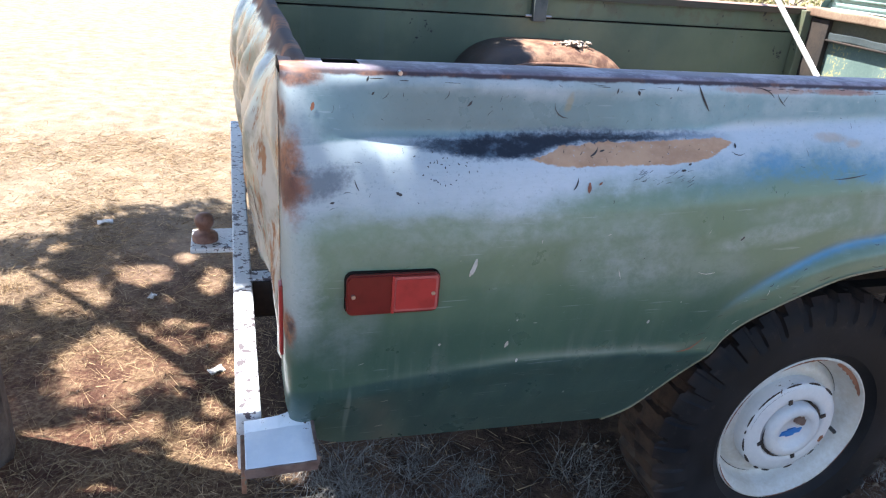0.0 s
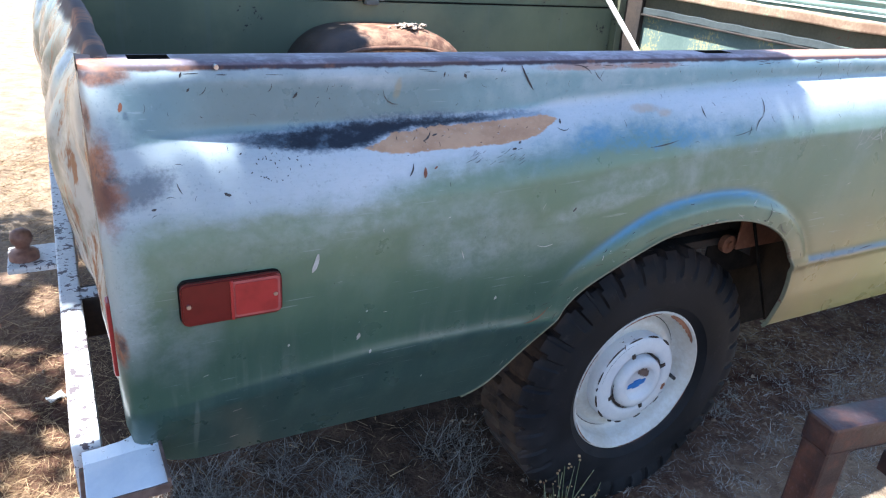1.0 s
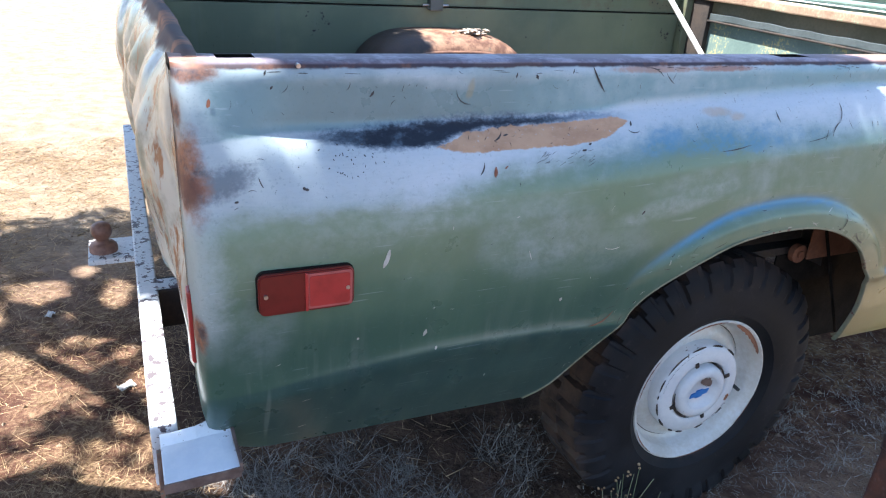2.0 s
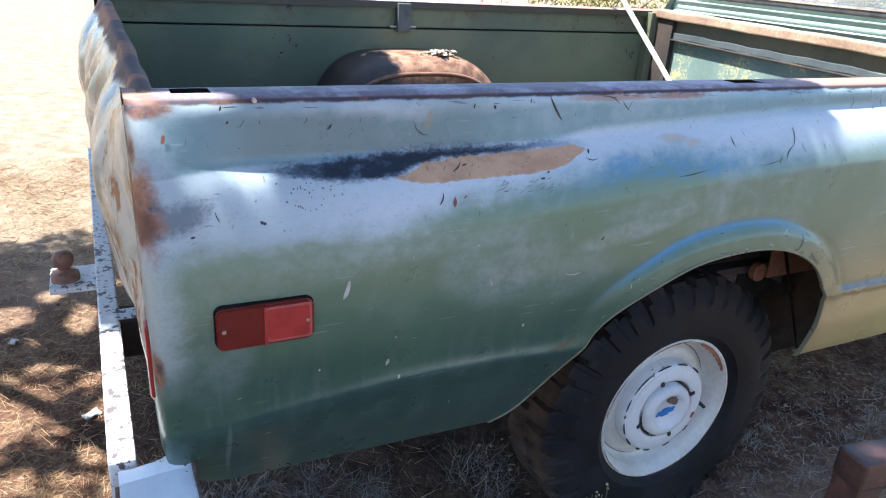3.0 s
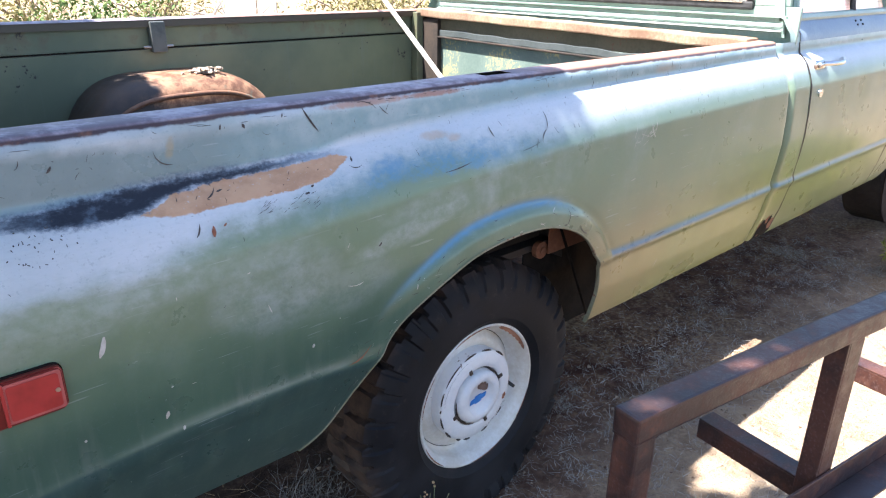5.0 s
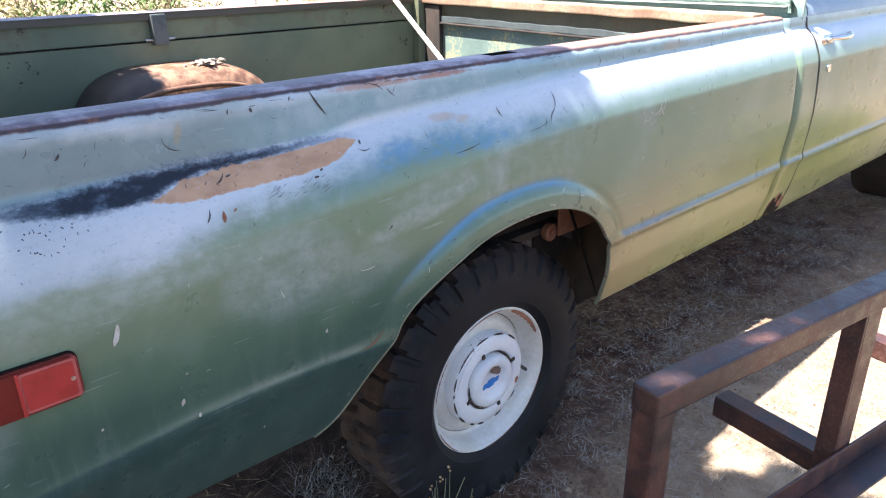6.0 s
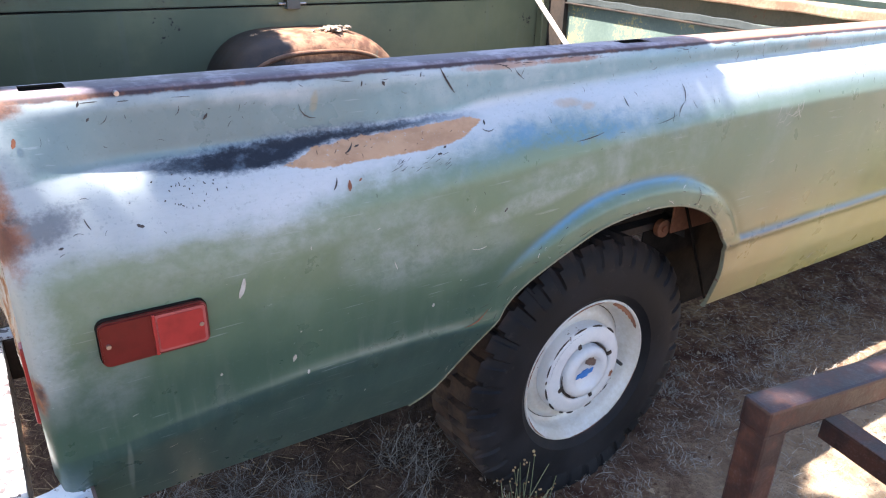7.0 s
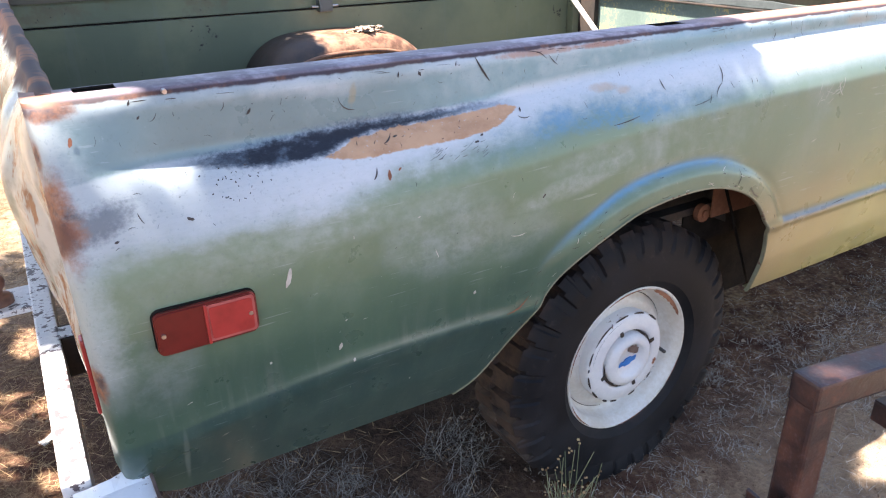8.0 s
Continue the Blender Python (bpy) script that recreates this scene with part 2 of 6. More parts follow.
        col = m.mix(m.math('MULTIPLY', drop, 0.30), col, (0.22, 0.26, 0.23))
    # blue reflected sky painted along worn edges, with some blue undercoat
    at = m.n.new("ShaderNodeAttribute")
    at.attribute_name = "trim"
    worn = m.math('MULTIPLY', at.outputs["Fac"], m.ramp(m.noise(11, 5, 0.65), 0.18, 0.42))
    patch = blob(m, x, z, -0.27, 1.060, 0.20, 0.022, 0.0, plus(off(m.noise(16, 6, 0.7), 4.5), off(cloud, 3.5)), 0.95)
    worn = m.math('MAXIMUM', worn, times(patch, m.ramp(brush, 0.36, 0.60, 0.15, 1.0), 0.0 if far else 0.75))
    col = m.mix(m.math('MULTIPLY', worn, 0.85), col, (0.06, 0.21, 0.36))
    # pale lower crease: worn paint with its highlight painted in
    ridge = m.n.new("ShaderNodeAttribute")
    ridge.attribute_name = "ridge"
    col = m.mix(times(ridge.outputs["Fac"], m.ramp(m.noise(13, 5, 0.65), 0.25, 0.6, 0.45, 1.0)), col, (0.30, 0.34, 0.29))
    # rust at the rear corner and along the rail
    frets = plus(off(m.noise(16, 6, 0.7), 3.2), off(cloud, 2.0))
    rear = 0.0
    for cx, cz, rx, rz in ((-1.207, 1.045, 0.025, 0.062), (-1.19, 1.182, 0.036, 0.013), (-1.214, 1.125, 0.006, 0.02), (-1.21, 0.80, 0.010, 0.03)):
        rear = m.math('MAXIMUM', rear, blob(m, x, z, cx, cz, rx, rz, 0.0, frets, 0.85))
    top = m.math('MULTIPLY', m.ramp(m.math('ADD', z, off(m.noise(16, 6, 0.66), 0.014)), 1.1825, 1.1865), 1.0 if rail else 0.0)
    rust = m.math('MAXIMUM', rear, top)
    rcol = m.mix(m.ramp(m.noise(26, 5, 0.7), 0.35, 0.62), RUST_DARK, m.mix(m.ramp(z, 1.16, 1.18), (0.27, 0.105, 0.045), m.mix(m.ramp(m.noise(11, 5, 0.7), 0.52, 0.64), (0.045, 0.032, 0.042), (0.17, 0.075, 0.045))))
    # rail top painted lavender where shaded, brown where the sun reaches it
    shaded_rail = m.mix(m.ramp(m.noise(14, 5, 0.7), 0.4, 0.65), (0.16, 0.13, 0.155), (0.38, 0.34, 0.38))
    rcol = m.mix(m.ramp(z, 1.189, 1.193), rcol, m.mix(m.ramp(m.math('ADD', x, m.math('MULTIPLY', mid, 0.2)), 0.1, 0.35), shaded_rail, m.mix(mid, (0.21, 0.095, 0.062), (0.32, 0.20, 0.15))))
    col = m.mix(rust, col, rcol)
    # a burnt core in the rear rust, and orange rust over the rail's rear end
    core = blob(m, x, z, -1.204, 1.022, 0.014, 0.030, 0.0, frets, 0.85)
    col = m.mix(m.math('MULTIPLY', core, 0.8), col, (0.085, 0.028, 0.020))
    tip = times(m.ramp(plus(x, off(cloud, 0.10), off(speck, 0.03)), -1.150, -1.195), m.ramp(z, 1.182, 1.190), 0.85 if rail else 0.0)
    col = m.mix(tip, col, m.mix(m.ramp(cloud, 0.4, 0.6), (0.30, 0.13, 0.07), (0.17, 0.075, 0.05)))
    within = times(m.ramp(y, 0.1535, 0.1545), m.ramp(y, WIDE - 0.1535, WIDE - 0.1545), m.ramp(z, 1.193, 1.188))
    col = m.mix(m.math('MULTIPLY', within, 1.0 if rail else 0.0), col, m.mix(mid, (0.028, 0.032, 0.023), (0.085, 0.055, 0.038)))
    # dust low down
    col = m.mix(m.math('MULTIPLY', m.ramp(wz, 0.66, 0.5), 0.04), col, (0.2, 0.16, 0.10))
    rough = plus(m.math('MULTIPLY', chalk_sheen, 0.14), 0.22, m.math('MULTIPLY', mid, 0.14))
    rough = m.math('MAXIMUM', rough, m.math('MULTIPLY', rust, 0.62))
    m.bump(plus(m.math('MULTIPLY', fine, 0.3), m.math('MULTIPLY', mid, 0.5), m.math('MULTIPLY', chalk_sheen, 0.15)), 0.12, 0.004)
    if not far:
        return m.set(col, m.math('MAXIMUM', rough, m.math('MULTIPLY', m.math('MAXIMUM', streak, tan), 0.7)), 0.0, m.ramp(streak, 0.2, 0.8, 0.5, 0.15))
    return m.set(col, rough, 0.0, 0.5)


def mat_simple(name, c1, c2, scale=12, rough=0.6, metal=0.0, bump=0.2, dist=0.004, fine=90, spec=0.5, chips=None, chip_at=0.62):
    m = Mat(name)
    a, b = m.noise(scale, 5, 0.6), m.noise(fine, 4, 0.65)
    f = m.math('ADD', m.math('MULTIPLY', a, 0.7), m.math('MULTIPLY', b, 0.3))
    col = m.mix(m.ramp(f, 0.36, 0.64), c1, c2)
    if chips:
        col = m.mix(m.ramp(m.math('ADD', m.math('MULTIPLY', a, 0.6), m.math('MULTIPLY', b, 0.4)), chip_at, chip_at + 0.03), col, chips)
    m.bump(f, bump, dist)
    return m.set(col, m.math('ADD', rough - 0.08, m.math('MULTIPLY', a, 0.16)), metal, spec)


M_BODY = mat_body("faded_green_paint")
M_BODY_FAR = mat_body("faded_green_paint_far", True)
M_SIDE = mat_body("faded_cab_paint", True, False)
M_LIP = mat_simple("flaking_lip_paint", (0.15, 0.16, 0.10), (0.24, 0.24, 0.17), 9, 0.5, chips=(0.13, 0.06, 0.04), chip_at=0.57)
def mat_inner():
    m = Mat("bed_inner_paint")
    x, y, z = m.xyz()
    a, b, f = m.noise(2.6, 5, 0.6), m.noise(9, 5, 0.62), m.noise(60, 4, 0.65)
    col = m.mix(m.ramp(a, 0.38, 0.62), (0.115, 0.138, 0.088), (0.175, 0.190, 0.115))
    col = m.mix(m.ramp(x, -0.2, 1.2, 0.0, 0.45), col, (0.12, 0.135, 0.08))
    runs = m.noise(7, 4, 0.6, m.mapped((3, 3, 0.2), (1.3, 0, 0)))
    col = m.mix(m.ramp(runs, 0.56, 0.70, 0, 0.4), col, (0.15, 0.17, 0.13))
    stain = m.math('MULTIPLY', m.ramp(b, 0.50, 0.62), m.ramp(m.math('ADD', z, m.math('MULTIPLY', a, 0.12)), 1.12, 1.24))
    col = m.mix(m.math('MULTIPLY', stain, 0.45), col, (0.13, 0.075, 0.045))
    col = m.mix(m.ramp(m.math('ADD', m.math('MULTIPLY', b, 0.55), m.math('MULTIPLY', f, 0.45)), 0.607, 0.632), col, (0.028, 0.024, 0.022))
    m.bump(m.math('ADD', b, m.math('MULTIPLY', f, 0.4)), 0.15, 0.004)
    return m.set(col, m.ramp(b, 0.3, 0.7, 0.36, 0.52), 0.0, 0.5)


M_INNER = mat_inner()


def mat_housing():
    """Bare rusted top, with dark old paint and painted-in tree shade towards the tail."""
    m = Mat("rusty_housing_sheet")
    x, y, z = m.xyz()
    a, b, f = m.noise(7, 5, 0.65), m.noise(24, 6, 0.7), m.noise(90, 4, 0.65)
    col = m.mix(m.ramp(b, 0.38, 0.64), (0.115, 0.055, 0.033), (0.29, 0.165, 0.10))
    col = m.mix(m.ramp(a, 0.58, 0.66, 0, 0.8), col, (0.11, 0.14, 0.105))
    # the tree's shade is worked into this dark paint
    old = m.ramp(m.math('ADD', x, m.math('ADD', m.math('MULTIPLY', m.math('SUBTRACT', a, 0.5), 0.35), m.math('MULTIPLY', m.math('SUBTRACT', b, 0.5), 0.12))), -0.17, -0.24)
    col = m.mix(m.math('MULTIPLY', old, 0.9), col, m.mix(b, (0.022, 0.024, 0.026), (0.06, 0.052, 0.045)))
    m.bump(m.math('ADD', b, m.math('MULTIPLY', f, 0.5)), 0.3, 0.004)
    return m.set(col, m.ramp(b, 0.3, 0.7, 0.5, 0.7), 0.0, 0.4)


M_HOUSING = mat_housing()
M_CAB = mat_simple("cab_paint", (0.22, 0.31, 0.26), (0.31, 0.40, 0.345), 3.5, 0.36, chips=(0.45, 0.48, 0.45))
M_RUSTY = mat_simple("rusty_sheet", (0.095, 0.045, 0.028), (0.25, 0.125, 0.07), 7, 0.6, chips=(0.11, 0.13, 0.10), chip_at=0.555)


def mat_rack():
    """Dark mill steel, rusted brown in drifts, with fine pale scale."""
    m = Mat("rusted_steel_tube")
    a, b, f = m.noise(5, 5, 0.65), m.noise(28, 6, 0.7), m.noise(160, 4, 0.7)
    col = m.mix(m.ramp(m.math('ADD', m.math('MULTIPLY', a, 0.6), m.math('MULTIPLY', b, 0.4)), 0.42, 0.60), (0.024, 0.015, 0.016), (0.074, 0.030, 0.021))
    col = m.mix(m.ramp(b, 0.54, 0.72, 0, 0.5), col, (0.125, 0.055, 0.036))
    col = m.mix(m.math('MULTIPLY', m.ramp(f, 0.52, 0.66), m.ramp(a, 0.42, 0.62, 0.05, 0.40)), col, (0.15, 0.11, 0.11))
    col = m.mix(m.ramp(m.math('ADD', m.math('MULTIPLY', b, 0.5), m.math('MULTIPLY', f, 0.5)), 0.38, 0.33, 0, 0.8), col, (0.014, 0.010, 0.011))
    m.bump(m.math('ADD', m.math('MULTIPLY', b, 0.5), m.math('MULTIPLY', f, 0.5)), 0.35, 0.003)
    return m.set(col, m.ramp(b, 0.35, 0.65, 0.30, 0.55), 0.0, 0.5)


M_RACK = mat_rack()
M_WHITE = mat_simple("white_wheel_paint", (0.56, 0.57, 0.57), (0.66, 0.66, 0.645), 7, 0.45, chips=(0.10, 0.055, 0.035), chip_at=0.635)
M_CREAM = mat_simple("stained_wheel_paint", (0.52, 0.48, 0.40), (0.66, 0.65, 0.61), 6, 0.45, chips=(0.12, 0.06, 0.035), chip_at=0.61)
M_BUMPER = mat_simple("chipped_white_paint", (0.54, 0.55, 0.55), (0.68, 0.68, 0.67), 46, 0.5, chips=(0.10, 0.08, 0.085), chip_at=0.535)
M_PLATE = mat_simple("white_plate_paint", (0.66, 0.69, 0.72), (0.74, 0.76, 0.77), 16, 0.5, chips=(0.09, 0.055, 0.045), chip_at=0.595)
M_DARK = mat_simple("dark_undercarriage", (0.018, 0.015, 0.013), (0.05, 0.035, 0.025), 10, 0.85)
M_BROWN = mat_simple("dull_brown", (0.08, 0.05, 0.04), (0.16, 0.11, 0.09), 30, 0.6)
# flat black for gaps and holes, and for shade inside recesses
M_BLACK = mat_simple("matt_black", (0.008, 0.007, 0.006), (0.02, 0.016, 0.013), 10, 0.9, spec=0.1)
M_SOILRUST = mat_simple("rusty_inner_fender", (0.14, 0.055, 0.028), (0.27, 0.115, 0.06), 6, 0.8)


def mat_rubber():
    """Black rubber, with red dust caught in the tread."""
    m = Mat("tyre_rubber")
    x, y, z = m.xyz()
    a, b = m.noise(7, 5, 0.6), m.noise(90, 4, 0.65)
    col = m.mix(m.ramp(a, 0.36, 0.64), (0.006, 0.0065, 0.008), (0.016, 0.0155, 0.017))
    dust = m.math('MULTIPLY', m.ramp(m.math('ADD', y, m.math('MULTIPLY', m.math('SUBTRACT', a, 0.5), 0.08)), 0.125, 0.17), m.ramp(m.noise(16, 5, 0.7), 0.35, 0.62, 0.15, 0.8))
    col = m.mix(dust, col, (0.065, 0.042, 0.030))
    col = m.mix(m.ramp(m.noise(30, 5, 0.7), 0.60, 0.72, 0, 0.35), col, (0.055, 0.045, 0.040))
    m.bump(m.math('ADD', m.math('MULTIPLY', a, 0.7), m.math('MULTIPLY', b, 0.3)), 0.35, 0.004)
    return m.set(col, m.ramp(a, 0.3, 0.7, 0.6, 0.76), 0.0, 0.22)


M_RUBBER = mat_rubber()
M_DUSTY = mat_simple("dusty_old_rubber", (0.022, 0.018, 0.016), (0.050, 0.038, 0.032), 6, 0.8, bump=0.3, spec=0.2)
M_SEAL = mat_simple("window_rubber", (0.02, 0.02, 0.02), (0.05, 0.05, 0.05), 20, 0.6)
M_CHROME = mat_simple("worn_chrome", (0.55, 0.55, 0.54), (0.7, 0.7, 0.7), 25, 0.22, 1.0, 0.05)
M_STEEL = mat_simple("screw_steel", (0.45, 0.45, 0.45), (0.6, 0.6, 0.6), 60, 0.3, 1.0, 0.05)
M_BLUE = mat_simple("blue_emblem_paint", (0.02, 0.14, 0.42), (0.04, 0.2, 0.5), 40, 0.4)
M_SCRATCH = mat_simple("dark_scratch", (0.03, 0.028, 0.03), (0.06, 0.05, 0.045), 60, 0.7)
M_PALE = mat_simple("pale_scratch", (0.36, 0.34, 0.29), (0.48, 0.47, 0.42), 60, 0.6)
M_ORANGE = mat_simple("rust_chip", (0.17, 0.055, 0.025), (0.24, 0.09, 0.045), 60, 0.7)
M_POLE = mat_simple("white_pole", (0.46, 0.43, 0.39), (0.58, 0.55, 0.50), 12, 0.5)
M_ROCK = mat_simple("pale_rubble", (0.24, 0.18, 0.13), (0.40, 0.33, 0.27), 30, 0.9)


def mat_lens(name, c):
    m = Mat(name)
    ribs = m.math('SINE', m.math('MULTIPLY', m.xyz()[0], 900.0))
    m.bump(ribs, 0.02, 0.0004)
    col = m.mix(m.ramp(m.noise(30, 4), 0.4, 0.7), c, tuple(v * 0.75 for v in c))
    return m.set(col, 0.28, 0.0, 0.5)


M_LENS = mat_lens("red_lens", (0.36, 0.034, 0.030))
M_PINK = mat_lens("worn_pink_lens", (0.40, 0.10, 0.09))
M_LENS_DARK = mat_lens("dark_red_lens", (0.13, 0.011, 0.010))


def mat_glass(name):
    m = Mat(name)
    m.b.inputs["Transmission Weight"].default_value = 0.93
    m.b.inputs["IOR"].default_value = 1.45
    dust = m.noise(5, 4)
    return m.set((0.85, 0.9, 0.88), m.ramp(dust, 0.4, 0.8, 0.03, 0.2))


M_GLASS = mat_glass("dusty_glass")


# ---- mesh helpers ----
def mesh_of(name, verts, faces, mat, smooth=True):
    me = bpy.data.meshes.new(name)
    me.from_pydata([tuple(v) for v in verts], [], faces)
    me.materials.append(mat)
    if smooth:
        me.shade_smooth()
    me.update()
    return me


def part(name, me, parent=None, label="", mat=None):
    """Links a mesh or a bmesh as one object under a thing or a part."""
    if isinstance(me, bmesh.types.BMesh):
        bm, me = me, bpy.data.meshes.new(name)
        bm.to_mesh(me)
        bm.free()
        if mat:
            me.materials.append(mat)
    ob = new(name, me)
    if parent:
        ob.parent = parent
    if label:
        tagged(ob, label)
    return ob


def box(bm, lo, hi, bevel=0.0, m=None):
    """A bevelled box from corner lo to corner hi, moved by m."""
    c = [(a + b) / 2 for a, b in zip(lo, hi)]
    s = [abs(b - a) for a, b in zip(lo, hi)]
    r = bmesh.ops.create_cube(bm, size=1.0, matrix=Matrix.Translation(c) @ Matrix.Diagonal((*s, 1)))
    vs = r["verts"]
    if bevel:
        es = list({e for v in vs for e in v.link_edges})
        g = bmesh.ops.bevel(bm, geom=es, offset=bevel, segments=2, affect='EDGES', profile=0.6)
        vs = list({v for v in g["verts"]} | {v for v in vs if v.is_valid})
    if m is not None:
        bmesh.ops.transform(bm, matrix=m, verts=[v for v in vs if v.is_valid])
    return vs


def box_part(name, lo, hi, mat, parent=None, label="", bevel=0.003, m=None, smooth=False):
    bm = bmesh.new()
    box(bm, lo, hi, bevel, m)
    if smooth:
        for f in bm.faces:
            f.smooth = True
    return part(name, bm, parent, label, mat)


def rod(bm, a, b, r, n=10, r2=None):
    a, b = Vector(a), Vector(b)
    d = b - a
    m = Matrix.Translation((a + b) / 2) @ d.to_track_quat('Z', 'Y').to_matrix().to_4x4()
    return bmesh.ops.create_cone(bm, cap_ends=True, segments=n, radius1=r, radius2=r if r2 is None else r2, depth=d.length, matrix=m)["verts"]


def tube(path, rad, n=8):
    """One round tube swept along a path of points."""
    vs = []
    for i, p in enumerate(path):
        d = (path[min(i + 1, len(path) - 1)] - path[max(i - 1, 0)]).normalized()
        a = d.cross(Vector((0, 1, 0))).normalized()
        b = d.cross(a)
        vs += [p + (a * math.cos(2 * math.pi * k / n) + b * math.sin(2 * math.pi * k / n)) * rad for k in range(n)]
    return vs, [(i * n + k, i * n + (k + 1) % n, (i + 1) * n + (k + 1) % n, (i + 1) * n + k) for i in range(len(path) - 1) for k in range(n)]


def grid_faces(nu, nv, keep=None):
    return [(i * nv + j, (i + 1) * nv + j, (i + 1) * nv + j + 1, i * nv + j + 1) for i in range(nu - 1) for j in range(nv - 1) if keep is None or keep(i, j)]


def revolve(profile, n, cx, cz, flip=1.0, y0=0.0):
    """Turns (radius, y) pairs about the wheel's axle, which runs along y."""
    vs, fs = [], []
    k = len(profile)
    for i in range(n):
        a = 2 * math.pi * i / n
        for r, y in profile:
            vs.append((cx + r * math.cos(a), y0 + flip * y, cz + r * math.sin(a)))
    for i in range(n):
        for j in range(k - 1):
            q = (i * k + j, ((i + 1) % n) * k + j, ((i + 1) % n) * k + j + 1, i * k + j + 1)
            fs.append(q if flip > 0 else q[::-1])
    return vs, fs


# ---- the pickup's side section ----


def crease_z(x):
    return np.interp(x, (-1.2, -0.6, 0.1, 1.3), (1.100, 1.105, 1.143, 1.153))


def ridge_z(x):
    return np.interp(x, (-1.17, -1.0, -0.82, -0.6, -0.5, 0.3), (0.692, 0.704, 0.718, 0.716, 0.708, 0.712))


ZS = np.linspace(0.40, 1.20, 401)


def section(x):
    """y of the outer skin over ZS at x."""
    c = float(crease_z(x))
    k = float(np.interp(x, (-1.15, -0.85, -0.45, 0.2), (0.15, 0.45, 0.7, 1.0)))      # the lower crease is sharper towards the cab
    s = float(ridge_z(x)) - 0.712
    zz = [0.40, 0.50, 0.60, 0.66 + s, 0.684 + s, 0.704 + s, 0.712 + s, 0.724 + s + 0.008 * (1 - k), 0.755, 0.80, 0.87, 0.95, c - 0.11, c - 0.082, c - 0.058, c - 0.038, c - 0.022, c - 0.009, c, c + 0.02, 1.178, 1.187, 1.20]
    yy = [0.135, 0.082, 0.036, 0.012, 0.001, -0.010 * k, -0.010 * k, -0.003, -0.006, -0.012, -0.017, -0.015, -0.008, 0.001, 0.011, 0.021, 0.032, 0.048, 0.058, 0.058, 0.060, 0.061, 0.066]
    full = float(np.clip((x + 0.1) / 0.4, 0, 1))      # the lower edge is rounder ahead of the wheel
    yy = [a + full * b for a, b in zip(yy, (-0.02, -0.034, -0.018, -0.006))] + yy[4:]
    fade = float(np.clip((-1.03 - x) / 0.14, 0, 1))      # the upper crease dies out before the tailgate
    if fade:
        yy = [a + fade * (float(np.interp(b, (0.92, 1.05, 1.187), (-0.013, 0.016, 0.060))) - a) if 0.92 < b < 1.187 else a for a, b in zip(yy, zz)]
    y = np.interp(ZS, zz, yy)
    k = np.exp(-0.5 * (np.arange(-9, 10) / 2.2) ** 2)
    k /= k.sum()
    return np.convolve(np.pad(y, 9, mode='edge'), k, mode='valid')


def dent(x, z):
    """Small waves in the sheet metal."""
    w = 0.0022 * noise.noise((x * 3.1, z * 4.0, 2.0)) + 0.0012 * noise.noise((x * 9.0, z * 9.0, 7.0))
    w += 0.010 * math.exp(-((x + 0.72) / 0.26) ** 2 - ((z - 1.085) / 0.018) ** 2)
    return w


ARCH = [(-0.62, 0.470), (-0.575, 0.492), (-0.525, 0.530), (-0.478, 0.622), (-0.418, 0.720), (-0.365, 0.773), (-0.272, 0.825), (-0.17, 0.861), (-0.02, 0.870), (0.10, 0.845), (0.20, 0.787), (0.285, 0.69), (0.322, 0.60), (0.335, 0.48)]


def spline(points, n):
    p = np.array([points[0], *points, points[-1]], float)
    out = []
    for i in range(1, len(p) - 2):
        for t in np.linspace(0, 1, n, endpoint=False):
            out.append(0.5 * (2 * p[i] + (p[i + 1] - p[i - 1]) * t + (2 * p[i - 1] - 5 * p[i] + 4 * p[i + 1] - p[i + 2]) * t * t + (3 * p[i] - p[i - 1] - 3 * p[i + 1] + p[i + 2]) * t ** 3))
    out.append(p[-2])
    return np.array(out)


ARCH_LINE = spline(ARCH, 10)


def arch_distance(x, z, line):
    """Signed distance to the wheel opening's edge (minus inside) and the nearest point on it."""
    d = np.hypot(line[:, 0] - x, line[:, 1] - z)
    k = int(d.argmin())
    top = np.interp(x, line[:, 0], line[:, 1], left=-1, right=-1)
    return (-d[k] if z < top else d[k]), line[k]


def flare(d, x, z=0.8):
    """Raised lip round the wheel opening."""
    side = 1.0 / (1.0 + math.exp(-(x + 0.23) / 0.05))
    if x > 0:
        side *= 1.0 / (1.0 + math.exp(-(z - 0.725) / 0.03))
    return -0.016 * side * (1 / (1 + math.exp((d - 0.046) / 0.006))) * (1 if d > -0.05 else 0) + 0.006 * side * math.exp(-((d - 0.058) / 0.010) ** 2)


def side_y(x, z, line=ARCH_LINE):
    y = float(np.interp(z, ZS, section(x))) + dent(x, z)
    if line is not None and abs(x - (line[:, 0].min() + line[:, 0].max()) / 2) < 0.8 and z < 1.0:
        y += flare(arch_distance(x, z, line)[0], x - (line[:, 0].min() + line[:, 0].max()) / 2, z)
    return y


